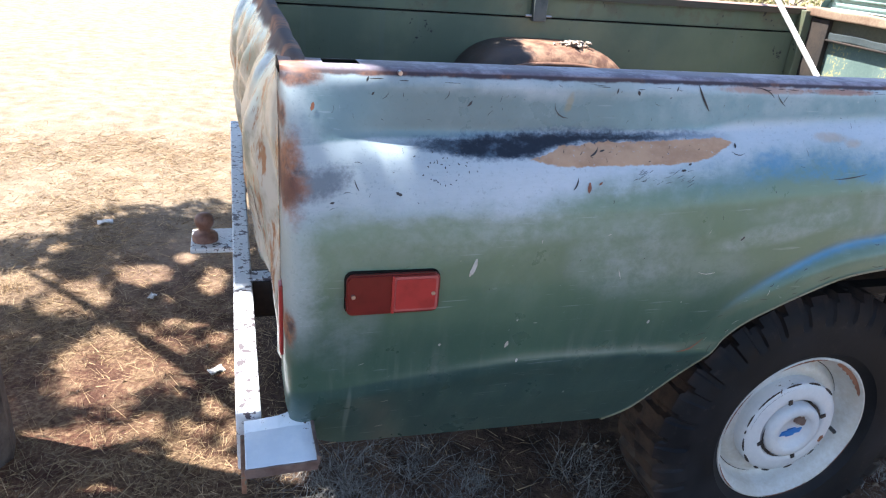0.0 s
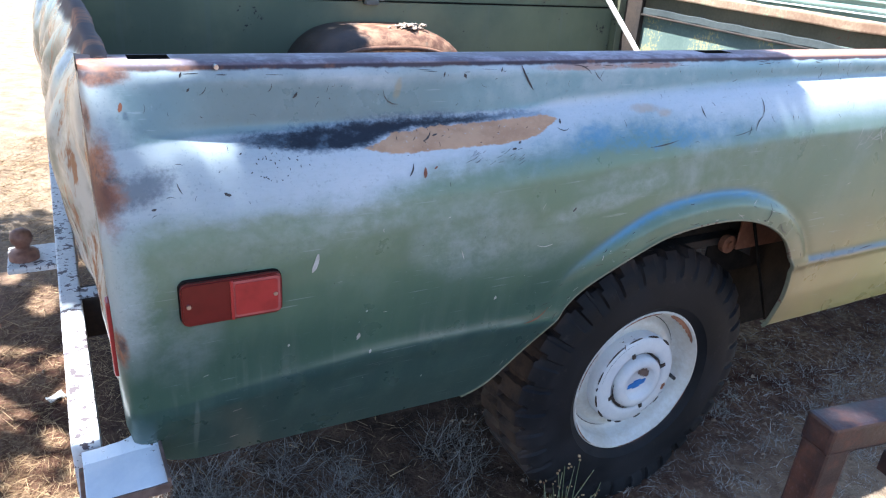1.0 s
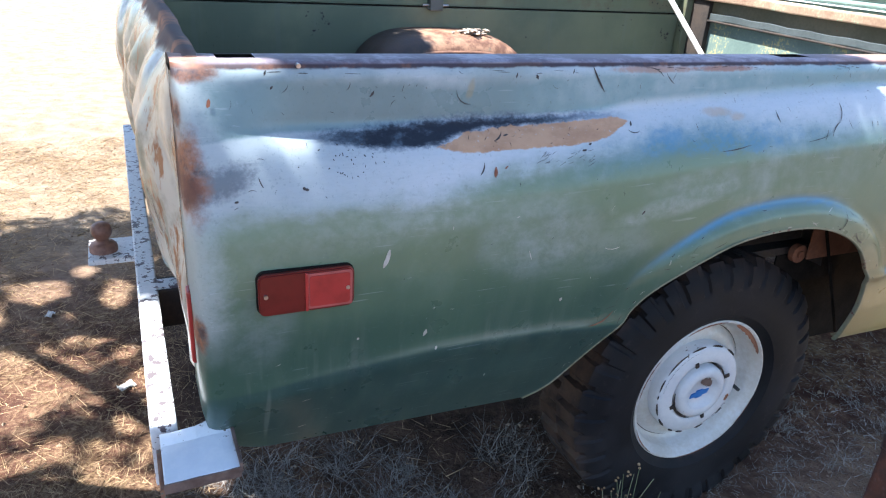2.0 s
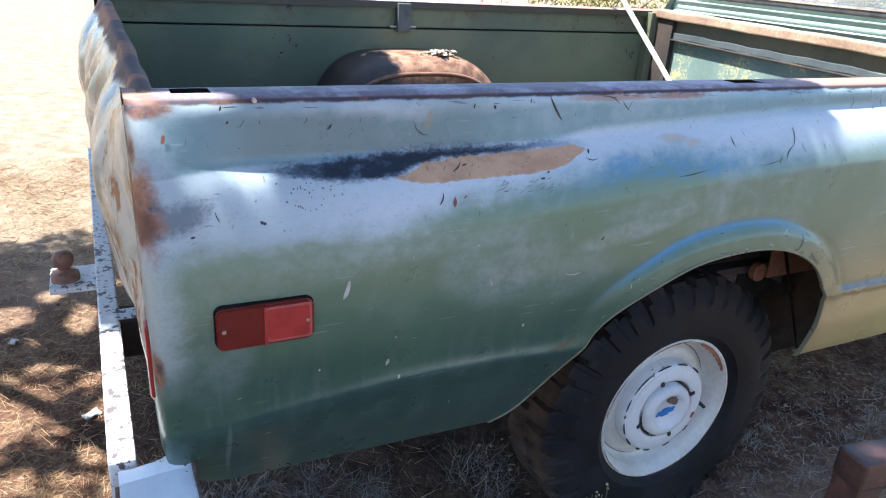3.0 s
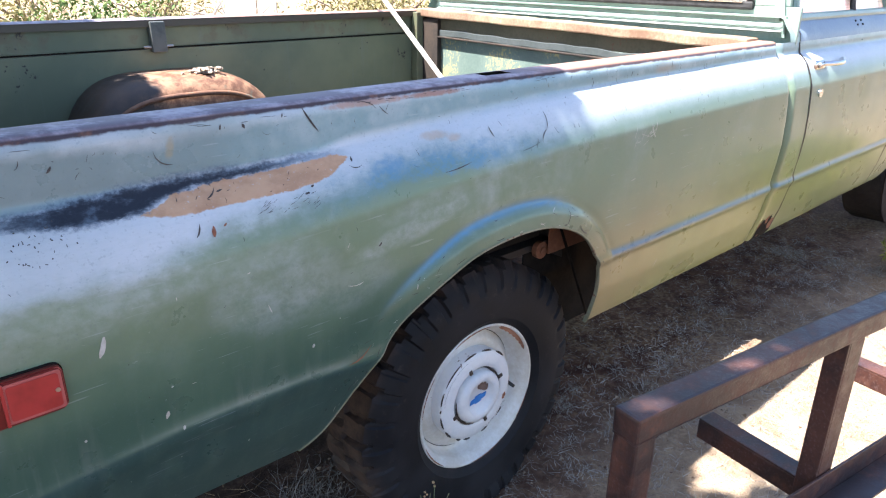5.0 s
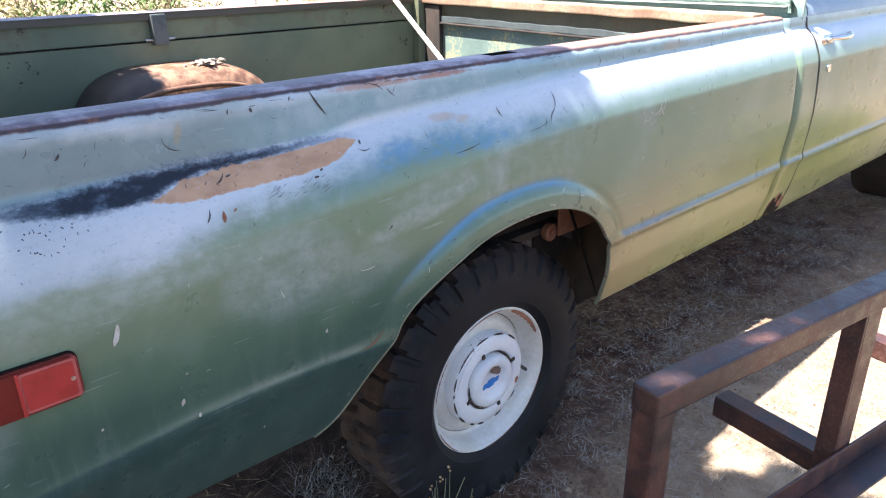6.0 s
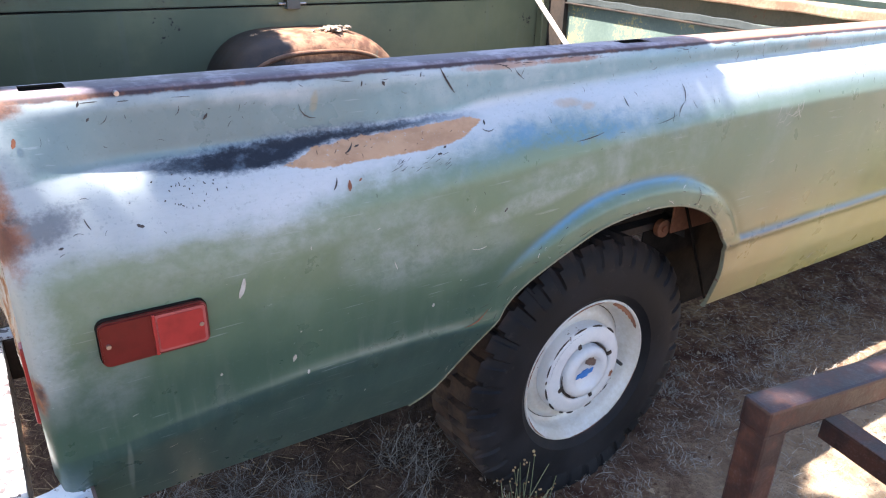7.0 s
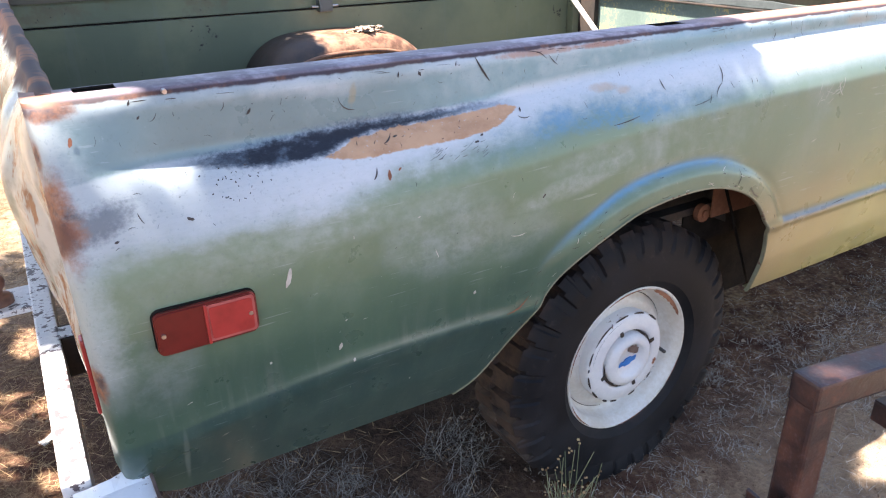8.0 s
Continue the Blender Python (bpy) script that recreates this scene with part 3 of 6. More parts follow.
def skin(name, x0, x1, z1, bottom, line, parent, mat, label="", far=False, step=0.0085, r0=0.03, r1=0.02, top=True, holes=()):
    """An outer side panel from x0 to x1, with its wheel opening cut out, its edges turned in and, for the bed, its rail."""
    xs = np.array(sorted(set(np.round(np.linspace(x0, x1, int(round((x1 - x0) / step)) + 1), 5)) | {v for h in holes for v in h}))
    zs = np.concatenate([np.arange(0.52, 0.66, 0.012), np.arange(0.66, 0.74, 0.006), np.arange(0.74, 0.98, 0.015 if step > 0.02 else 0.0075), np.arange(0.98, z1 + 1e-6, 0.0075)])
    rows, cols = len(zs), len(xs)
    rail = [(0.0665, RAIL - 0.003), (0.074, RAIL), (0.095, RAIL), (0.131, RAIL), (0.157, RAIL - 0.004), (0.158, RAIL - 0.030)] if top else []
    nv = rows + len(rail)
    vs, inside = [], np.zeros((cols, nv), bool)
    for i, x in enumerate(xs):
        sec = section(x)
        zb = bottom(x)
        du = 0.0
        for edge, r in ((x - x0, r0), (x1 - x, r1)):
            if r and edge < r:
                u = 1 - edge / r
                du = r * (1 - math.sqrt(max(0.0, 1 - u * u)))
        for j, z in enumerate(zs):
            zz = z if z > 0.74 else zb + (z - 0.52) / 0.22 * (0.74 - zb)
            xx = x
            if line is not None and zz < 0.95:
                d, q = arch_distance(x, zz, line)
                if d < 0:
                    inside[i, j] = True
            vs.append([xx, float(np.interp(zz, ZS, sec)) + dent(xx, zz) + du, zz])
        for y, z in rail:
            vs.append([x, y + 0.5 * du, z])
    vs = np.array(vs)
    keep = []
    for i in range(cols - 1):
        for j in range(nv - 1):
            quad = ((i, j), (i + 1, j), (i + 1, j + 1), (i, j + 1))
            if all(inside[a] for a in quad):
                continue
            if rail and j == rows + 2 and any(a - 1e-6 < xs[i] < b - 1e-6 for a, b in holes):
                continue
            keep.append(tuple(a * nv + b for a, b in quad))
    if line is not None:
        used = {k for q in keep for k in q}
        for k in used:
            i, j = divmod(k, nv)
            if inside[i, j]:
                _, q = arch_distance(vs[k, 0], vs[k, 2], line)
                vs[k, 0], vs[k, 2] = q
                vs[k, 1] = float(np.interp(q[1], ZS, section(q[0])))
        mx = (line[:, 0].min() + line[:, 0].max()) / 2
        for k in range(len(vs)):
            x, z = vs[k, 0], vs[k, 2]
            if abs(x - mx) < 0.7 and z < 1.0:
                vs[k, 1] += flare(arch_distance(x, z, line)[0], x - mx, z)
    verts, faces, liners = [list(v) for v in vs], keep, []

    def strip(path, offset):
        base = len(verts)
        for v in path:
            verts.append(list(v))
            verts.append([v[0] + offset[0], v[1] + offset[1], v[2] + offset[2]])
        for k in range(len(path) - 1):
            faces.append((base + 2 * k, base + 2 * k + 2, base + 2 * k + 3, base + 2 * k + 1))

    strip([vs[j] for j in range(rows)], (0, 0.10, 0))
    strip([vs[(cols - 1) * nv + j] for j in range(rows)], (0, 0.10, 0))
    run = []
    for i in range(cols + 1):
        if i < cols and not inside[i, 0]:
            run.append(vs[i * nv])
        else:
            if len(run) > 1:
                strip(run, (0, 0.02, 0.004))
            run = []
    if line is not None:
        edge = [(x, float(np.interp(z, ZS, section(x))) + flare(0.0, x - (line[:, 0].min() + line[:, 0].max()) / 2, z), z) for x, z in line if z > bottom(x) - 0.005]
    # black liners stand in for the shade inside the stake pockets
    for a, b in holes:
        ring = [(a, 0.095), (b, 0.095), (b, 0.131), (a, 0.131)]
        lv = [(px, WIDE - py if far else py, zz + (ROLL if far else 0)) for zz in (RAIL - 0.0025, RAIL - 0.08) for px, py in ring]
        liners.append(mesh_of("pocket_liner", lv, [(k, (k + 1) % 4, (k + 1) % 4 + 4, k + 4) for k in range(4)] + [(4, 5, 6, 7)], M_BLACK, False))
    if far:
        verts = [(x, WIDE - y, z + ROLL) for x, y, z in verts]
        faces = [f[::-1] for f in faces]
    me = mesh_of(name, verts, faces, mat)
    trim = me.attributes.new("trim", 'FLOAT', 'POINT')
    ridge = me.attributes.new("ridge", 'FLOAT', 'POINT')
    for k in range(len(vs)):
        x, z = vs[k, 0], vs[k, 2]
        # blue mask: painted sky reflection on the arch ridge and front crease
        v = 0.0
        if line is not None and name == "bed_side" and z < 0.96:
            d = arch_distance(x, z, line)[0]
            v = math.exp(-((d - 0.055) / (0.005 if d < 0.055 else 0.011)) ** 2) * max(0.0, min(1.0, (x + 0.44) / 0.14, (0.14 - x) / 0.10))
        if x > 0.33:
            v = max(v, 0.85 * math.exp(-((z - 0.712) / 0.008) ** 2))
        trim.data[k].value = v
        ridge.data[k].value = math.exp(-((z - ridge_z(x) - 0.002) / 0.0055) ** 2) * float(np.interp(x, (-1.12, -0.95, -0.70, -0.52, -0.49), (0.0, 0.16, 0.42, 0.42, 0.0)))
    bm = bmesh.new()
    bm.from_mesh(me)
    bmesh.ops.remove_doubles(bm, verts=bm.verts, dist=1e-5)
    bm.to_mesh(me)
    bm.free()
    me.set_sharp_from_angle(angle=radians(50))
    ob = part(name, me, parent, label)
    for liner in liners:
        part("pocket_liner", liner, ob)
    if line is not None:
        lv = []
        for q in edge:
            for dy, dz in ((-0.0012, 0.003), (-0.0022, -0.001), (0.003, -0.003), (0.010, 0.0)):
                lv.append((q[0], WIDE - q[1] - dy if far else q[1] + dy, q[2] + dz + (ROLL if far else 0)))
        lf = [(4 * i + j, 4 * i + 4 + j, 4 * i + 5 + j, 4 * i + 1 + j) for i in range(len(edge) - 1) for j in range(3)]
        part("arch_lip", mesh_of("arch_lip", lv, lf if far else [f[::-1] for f in lf], M_LIP), ob, "folded wheel arch lip with flaking paint")
    return ob


def bed_bottom(x):
    if x < -1.09:
        u = min(1.0, (-1.09 - x) / 0.125)
        return 0.517 + 0.13 * (1 - math.sqrt(max(0.0, 1 - u * u)))
    return 0.517 - 0.042 * (x + 1.09) if x < 0 else 0.49


# ---- ground ----
def ground_z(x, y):
    z = -0.012 + 0.022 * np.clip(x, -2, 30) * (1 if x > 0 else 0.3)
    near = 1.0 / (1.0 + (math.hypot(x, y) / 12) ** 2)
    z += near * (0.02 * noise.noise((x * 0.9, y * 0.9, 0)) + 0.008 * noise.noise((x * 4.1, y * 4.1, 3)) + 0.004 * noise.noise((x * 13, y * 13, 5)))
    if math.hypot(x, y) > 14:
        z += 0.15 * noise.noise((x * 0.05, y * 0.05, 1)) * min(1, (math.hypot(x, y) - 14) / 20)
    return z


def mat_ground():
    m = Mat("dry_ground")
    x, y, z = m.xyz()
    a, b, c = m.noise(1.1, 4, 0.6), m.noise(9, 6, 0.65), m.noise(60, 5, 0.7)
    soil = m.mix(m.ramp(b, 0.35, 0.68), (0.070, 0.030, 0.019), (0.175, 0.082, 0.050))
    straw = m.mix(m.ramp(c, 0.35, 0.65), (0.095, 0.052, 0.030), (0.27, 0.175, 0.100))
    f = m.ramp(m.math('ADD', m.math('MULTIPLY', a, 0.5), m.math('ADD', m.math('MULTIPLY', b, 0.35), m.math('MULTIPLY', c, 0.25))), 0.47, 0.64)
    pale = m.mix(m.ramp(b, 0.3, 0.7), (0.21, 0.155, 0.10), (0.34, 0.27, 0.185))
    away = m.ramp(m.math('ADD', y, m.math('MULTIPLY', x, -0.25)), 1.6, 3.4)
    # shade under the bed painted into the soil, which also holds less straw
    bed_shade = m.math('MULTIPLY', m.math('MULTIPLY', m.ramp(m.math('ADD', x, m.math('MULTIPLY', b, 0.3)), -1.25, -1.0), m.ramp(x, 0.6, 0.1)), m.ramp(m.math('ADD', y, m.math('MULTIPLY', b, 0.3)), 0.1, 0.4))
    f = m.math('MULTIPLY', f, m.ramp(bed_shade, 0, 1, 1.0, 0.25))
    soil = m.mix(bed_shade, soil, m.mix(m.ramp(b, 0.35, 0.68), (0.032, 0.018, 0.012), (0.085, 0.048, 0.032)))
    col = m.mix(f, soil, straw)
    open_sand = m.math('MULTIPLY', m.ramp(m.math('ADD', x, m.math('MULTIPLY', a, 0.8)), 0.2, 1.0), m.ramp(m.math('ADD', y, m.math('MULTIPLY', a, 0.3)), 0.45, -0.2))
    open_sand = m.math('MULTIPLY', open_sand, m.ramp(m.math('ADD', y, a), -2.2, -1.2))
    col = m.mix(m.math('MULTIPLY', away, 0.8), col, pale)
    col = m.mix(m.math('MULTIPLY', open_sand, 0.85), col, m.mix(m.ramp(b, 0.3, 0.7), (0.295, 0.21, 0.138), (0.45, 0.355, 0.25)))
    m.bump(m.math('ADD', b, m.math('MULTIPLY', c, 0.6)), 0.9, 0.03)
    return m.set(col, 0.95, 0.0, 0.2)


def build_ground():
    def axis(lo, hi):
        fine = list(np.arange(lo, hi, 0.06))
        out, s = [], 0.12
        v = hi
        while v < 900:
            out.append(v)
            v += s
            s *= 1.22
        back, s, v = [], 0.12, lo
        while v > -900:
            v -= s
            back.append(v)
            s *= 1.22
        return sorted(set(back + fine + out))
    xs, ys = axis(-3.2, 4.6), axis(-1.6, 4.0)
    verts = [(x, y, ground_z(x, y)) for x in xs for y in ys]
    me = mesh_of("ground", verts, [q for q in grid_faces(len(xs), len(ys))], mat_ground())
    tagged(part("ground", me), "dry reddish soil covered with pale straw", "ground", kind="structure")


build_ground()

# ---- the pickup ----
truck = tagged(new("pickup_truck"), "old faded green pickup truck with a chalky, rust-edged bed", "pickup truck")
REAR_HOLES = ((-1.152, -1.098), (-0.06, 0.02))
bed_near = skin("bed_side", -1.215, 1.297, 1.18, bed_bottom, ARCH_LINE, truck, M_BODY, "faded green bed side with bleached, sky-tinted shoulder and rusty rail", r1=0.036, holes=REAR_HOLES)
bed_far = skin("bed_side", -1.215, 1.297, 1.18, bed_bottom, ARCH_LINE, truck, M_BODY_FAR, "faded green bed side", far=True, step=0.03, holes=((-0.104, -0.056),))


def build_bed():
    floor = box_part("bed_floor", (-1.19, 0.177, 0.69), (1.25, WIDE - 0.142, 0.71), M_DARK, truck, "rusty steel bed floor", 0.002)
    for far in (False, True):
        for nm, lo, hi in ((("inner_panel", (-1.19, 0.136, 0.62), (1.25, 0.142, 1.082)),) if far else (("inner_panel", (-1.19, 0.136, 0.62), (-0.40, 0.142, 1.082)), ("inner_panel", (-0.40, 0.136, 0.90), (0.25, 0.142, 1.082)), ("inner_panel", (0.25, 0.136, 0.69), (1.25, 0.142, 1.082)))) + (("upper_panel", (-1.19, 0.128, 1.089), (1.25, 0.136, RAIL - 0.03)), ("seam", (-1.19, 0.139, 1.0845), (1.25, 0.1435, 1.0885))):
            bm = bmesh.new()
            box(bm, lo, hi, 0.001)
            if far:
                bmesh.ops.transform(bm, matrix=Matrix.Translation((0, WIDE, ROLL)) @ Matrix.Diagonal((1, -1, 1, 1)), verts=bm.verts)
                bmesh.ops.reverse_faces(bm, faces=bm.faces)
            part(nm, bm, truck, "", M_BLACK if nm == "seam" else M_INNER if far or nm != "inner_panel" else M_SOILRUST)
    # stake pocket bracket on the far wall, with bolts
    bm = bmesh.new()
    box(bm, (-0.108, WIDE - 0.175, 1.095), (-0.052, WIDE - 0.13, RAIL + ROLL - 0.01), 0.004)
    br = part("stake_pocket", bm, truck, "grey stake pocket bracket", mat_simple("grey_bracket", (0.045, 0.055, 0.055), (0.10, 0.11, 0.105), 12, 0.5))
    bm = bmesh.new()
    rod(bm, (-0.135, WIDE - 0.155, 1.115), (-0.022, WIDE - 0.155, 1.115), 0.005)
    part("bolt", bm, br, "", M_STEEL)
    # far corner post
    box_part("corner_post", (1.19, WIDE - 0.19, 0.66), (1.245, WIDE - 0.145, RAIL + ROLL - 0.01), M_INNER, truck, "", 0.004)
    # wheel housings in the bed
    for far in (False, True):
        xs, ts = np.linspace(-0.48, 0.32, 40), np.linspace(0, 1, 16)
        verts = []
        for x in xs:
            u = (x + 0.08) / 0.40
            h = 0.66 + 0.346 * max(0.0, 1 - abs(u) ** 3.8) ** 0.52
            for t in ts:
                a = t * math.pi / 2
                yy = 0.143 + 0.27 * math.sin(a) ** 0.38
                zz = 0.655 + (h - 0.655) * math.cos(a) ** 0.32 if t < 1 else 0.655
                verts.append((x, WIDE - yy if far else yy, zz + (ROLL if far else 0)))
        fs = grid_faces(len(xs), len(ts))
        # near housing coloured near-black for the arch's shade, the far one rusty
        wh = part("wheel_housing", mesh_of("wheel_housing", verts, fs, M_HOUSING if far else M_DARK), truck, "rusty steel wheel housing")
        path = []
        for a in np.linspace(0.0, math.pi, 30):
            px = -0.08 - 0.33 * math.copysign(abs(math.cos(a)) ** 0.7, math.cos(a))
            pz = 0.66 + 0.285 * math.sin(a) ** 0.6 + (ROLL if far else 0)
            path.append(Vector((px, WIDE - 0.414 if far else 0.414, pz)))
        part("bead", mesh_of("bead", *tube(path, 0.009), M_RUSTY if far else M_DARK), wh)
    # front panel of the bed
    fp = new("front_panel")
    fp.parent = truck
    for nm, lo, hi, mt, bv in (("sheet", (1.255, 0.14, 0.64), (1.263, WIDE - 0.14, 1.10), M_FRONT, 0.001),
                               ("upper_sheet", (1.247, 0.16, 1.108), (1.252, WIDE - 0.16, 1.170), M_OLIVE, 0.002),
                               ("middle_band", (1.238, 0.16, 1.082), (1.246, WIDE - 0.16, 1.112), M_GREYBAND, 0.003),
                               ("ledge", (1.228, 0.16, 1.074), (1.253, WIDE - 0.16, 1.082), M_DARK, 0.003),
                               ("side_stile", (1.226, WIDE - 0.30, 0.66), (1.252, WIDE - 0.19, 1.160), M_DARK, 0.004),
                               ("top_rail", (1.212, 0.135, 1.166), (1.296, WIDE - 0.158, RAIL + 0.008), M_WOODRAIL, 0.006)):
        bm = bmesh.new()
        box(bm, lo, hi, bv)
        for v in bm.verts:
            v.co.z += ROLL * (v.co.y - 0.15) / 1.7
        if nm in ("top_rail", "middle_band"):
            bmesh.ops.subdivide_edges(bm, edges=[e for e in bm.edges if abs(e.verts[0].co.y - e.verts[1].co.y) > 1], cuts=30)
            for v in bm.verts:
                v.co.x += 0.003 * noise.noise((v.co.y * 6, 1, 0))
                v.co.z += (0.0035 if nm == "top_rail" else 0.010) * noise.noise((v.co.y * 7, 5, v.co.x * 9))
        part(nm, bm, fp, "", mt)


M_FRONT = mat_simple("scraped_mint_paint", (0.115, 0.165, 0.145), (0.165, 0.225, 0.195), 5, 0.5, chips=(0.40, 0.36, 0.17), chip_at=0.56)
M_OLIVE = mat_simple("rust_stained_olive_sheet", (0.085, 0.075, 0.038), (0.135, 0.110, 0.062), 5, 0.6, chips=(0.14, 0.075, 0.04), chip_at=0.60)
M_GREYBAND = mat_simple("grey_green_band", (0.045, 0.056, 0.056), (0.075, 0.088, 0.086), 6, 0.55)
M_WOODRAIL = mat_simple("rusty_top_rail", (0.20, 0.115, 0.07), (0.33, 0.24, 0.155), 7, 0.7, chips=(0.24, 0.33, 0.2), chip_at=0.57)
build_bed()


def build_rail_bolt():
    bm = bmesh.new()
    rod(bm, (-1.044, 0.057, 1.1895), (-1.044, 0.068, 1.1895), 0.0034, 10)
    part("rail_bolt", bm, bed_near, "pale bolt head", M_STEEL)


build_rail_bolt()


def build_tailgate():
    ys, zs = np.linspace(0.105, WIDE - 0.105, 220), np.linspace(0.665, RAIL - 0.006, 40)
    verts = []
    for y in ys:
        end = min(1.0, (y - 0.105) / 0.3, (WIDE - 0.105 - y) / 0.3)
        for z in zs:
            h = (z - 0.665) / 0.52
            out = float(np.interp(h, (0, 0.1, 0.3, 0.55, 0.75, 0.9, 1.0), (0.012, 0.022, 0.038, 0.047, 0.050, 0.030, 0.0)))
            x = -1.199 - out * max(0.30, math.sin(min(1.0, end * 1.4) * math.pi / 2))
            fold = min(1, end * 4) * min(1, 5 * (1 - h) + 0.15)
            x -= (0.042 * noise.noise((y * 4.3, z * 1.7, 4)) + 0.020 * noise.noise((y * 9.5 + 2.5 * noise.noise((y * 2, z * 3, 1)), z * 2.4, 9)) + 0.026 * (abs(math.sin(y * 15 + z * 4 + 2.5 * noise.noise((y * 3, z * 2.2, 6)))) - 0.5) * (0.65 + noise.noise((y * 4, z * 3, 12))) + 0.005 * noise.noise((y * 24, z * 11, 2))) * fold
            verts.append((x, y, z + ROLL * y / WIDE))
    n = len(verts)
    nz = len(zs)
    faces = [f[::-1] for f in grid_faces(len(ys), nz)]
    for i in range(len(ys)):           # rolled top and inner face
        x, y, z = verts[i * nz + nz - 1]
        k = 0.004 * noise.noise((y * 8, 0, 9))
        for dx, dz in ((0.003, 0.005), (0.010, 0.007), (0.022, 0.006), (0.028, 0.0), (0.028, -0.5)):
            verts.append((x + dx + k * (dz > 0), y, z + dz + k * 0.5))
    for i in range(len(ys) - 1):
        a, b = n + i * 5, n + (i + 1) * 5
        faces.append((i * nz + nz - 1, (i + 1) * nz + nz - 1, b, a)[::-1])
        for q in range(4):
            faces.append((a + q, b + q, b + q + 1, a + q + 1)[::-1])
    m = Mat("dented_tailgate_paint")
    x, y, z = m.xyz()
    mid = m.noise(8, 5, 0.65)
    col = m.mix(m.ramp(mid, 0.42, 0.64), (0.47, 0.45, 0.375), (0.20, 0.215, 0.165))
    col = m.mix(m.ramp(m.math('ADD', m.noise(9, 6, 0.7, m.mapped((1, 1.6, 0.5))), m.ramp(y, 0.7, 0.1, 0.0, 0.05)), 0.535, 0.60), col, (0.26, 0.125, 0.06))
    topm = m.ramp(m.math('ADD', z, m.math('MULTIPLY', m.math('SUBTRACT', mid, 0.5), 0.03)), RAIL - 0.035, RAIL - 0.012)
    band = m.ramp(m.noise(5, 5, 0.65, m.mapped((0.6, 1, 0.6), (3, 0.35, 1))), 0.46, 0.54)
    col = m.mix(topm, col, m.mix(band, (0.29, 0.135, 0.085), (0.105, 0.075, 0.075)))
    edge = m.math('MULTIPLY', m.ramp(m.math('ADD', y, m.math('MULTIPLY', mid, 0.1)), 0.22, 0.16), m.ramp(mid, 0.35, 0.55))
    col = m.mix(edge, col, (0.13, 0.06, 0.035))
    m.bump(mid, 0.15, 0.004)
    mat = m.set(col, m.ramp(topm, 0, 1, 0.22, 0.7), 0.0, m.ramp(topm, 0, 1, 0.5, 0.12))
    part("tailgate", mesh_of("tailgate", verts, faces, mat), truck, "badly dented tailgate with rusty top edge")
    gz = np.linspace(0.67, RAIL - 0.012, 30)
    gv = [(-1.2162, 0.099 + dy + 0.010 * noise.noise((z * 6, 3, 1)), z) for z in gz for dy in (0, 0.010)]
    part("tailgate_gap", mesh_of("tailgate_gap", gv, [(2 * i, 2 * i + 2, 2 * i + 3, 2 * i + 1) for i in range(len(gz) - 1)], M_BLACK), truck)
    for far in (False, True):
        s = -1 if far else 1
        o = WIDE if far else 0
        box_part("tail_light", (-1.221, min(o + s * 0.07, o + s * 0.1), 0.715), (-1.212, max(o + s * 0.07, o + s * 0.1), 0.845), M_LENS, truck, "tall red tail light lens", 0.005)


build_tailgate()


def build_marker():
    mk = new("side_marker_light")
    mk.parent = truck
    tagged(mk, "rectangular red side marker light")
    y = side_y(-1.05, 0.8725) - 0.002

    def plate(name, x0, x1, z0, z1, ya, yb, mat, r=0.011, label=""):
        bm = bmesh.new()
        box(bm, (x0, ya, z0), (x1, yb, z1))
        bmesh.ops.bevel(bm, geom=[e for e in bm.edges if abs(e.verts[0].co.y - e.verts[1].co.y) > 1e-4], offset=r, segments=5, affect='EDGES', profile=0.5)
        bmesh.ops.bevel(bm, geom=[e for e in bm.edges if all(v.co.y < ya + 1e-5 for v in e.verts)], offset=0.002, segments=2, affect='EDGES')
        return part(name, bm, mk, label, mat)
    plate("bezel", -1.1295, -0.9815, 0.8375, 0.9075, y - 0.004, y + 0.012, M_BLACK, 0.013, "black rubber gasket")
    plate("lens", -1.128, -0.983, 0.839, 0.906, y - 0.011, y - 0.003, M_LENS_DARK, 0.011, "red reflector lens")
    plate("window_rim", -1.0590, -0.9845, 0.8412, 0.9038, y - 0.0122, y - 0.006, M_PINK, 0.007, "pale worn lens rim")
    plate("window", -1.0550, -0.9885, 0.8452, 0.8998, y - 0.0132, y - 0.006, M_LENS, 0.006, "brighter red half")
    box_part("rib", (-1.0595, y - 0.0145, 0.841), (-1.055, y - 0.008, 0.904), M_LENS, mk, "", 0.001)
    for sx in (-1.118, -0.994):
        bm = bmesh.new()
        rod(bm, (sx, y - 0.0145, 0.8725), (sx, y - 0.006, 0.8725), 0.0032, 12)
        part("screw", bm, mk, "bright screw head", M_STEEL)


build_marker()


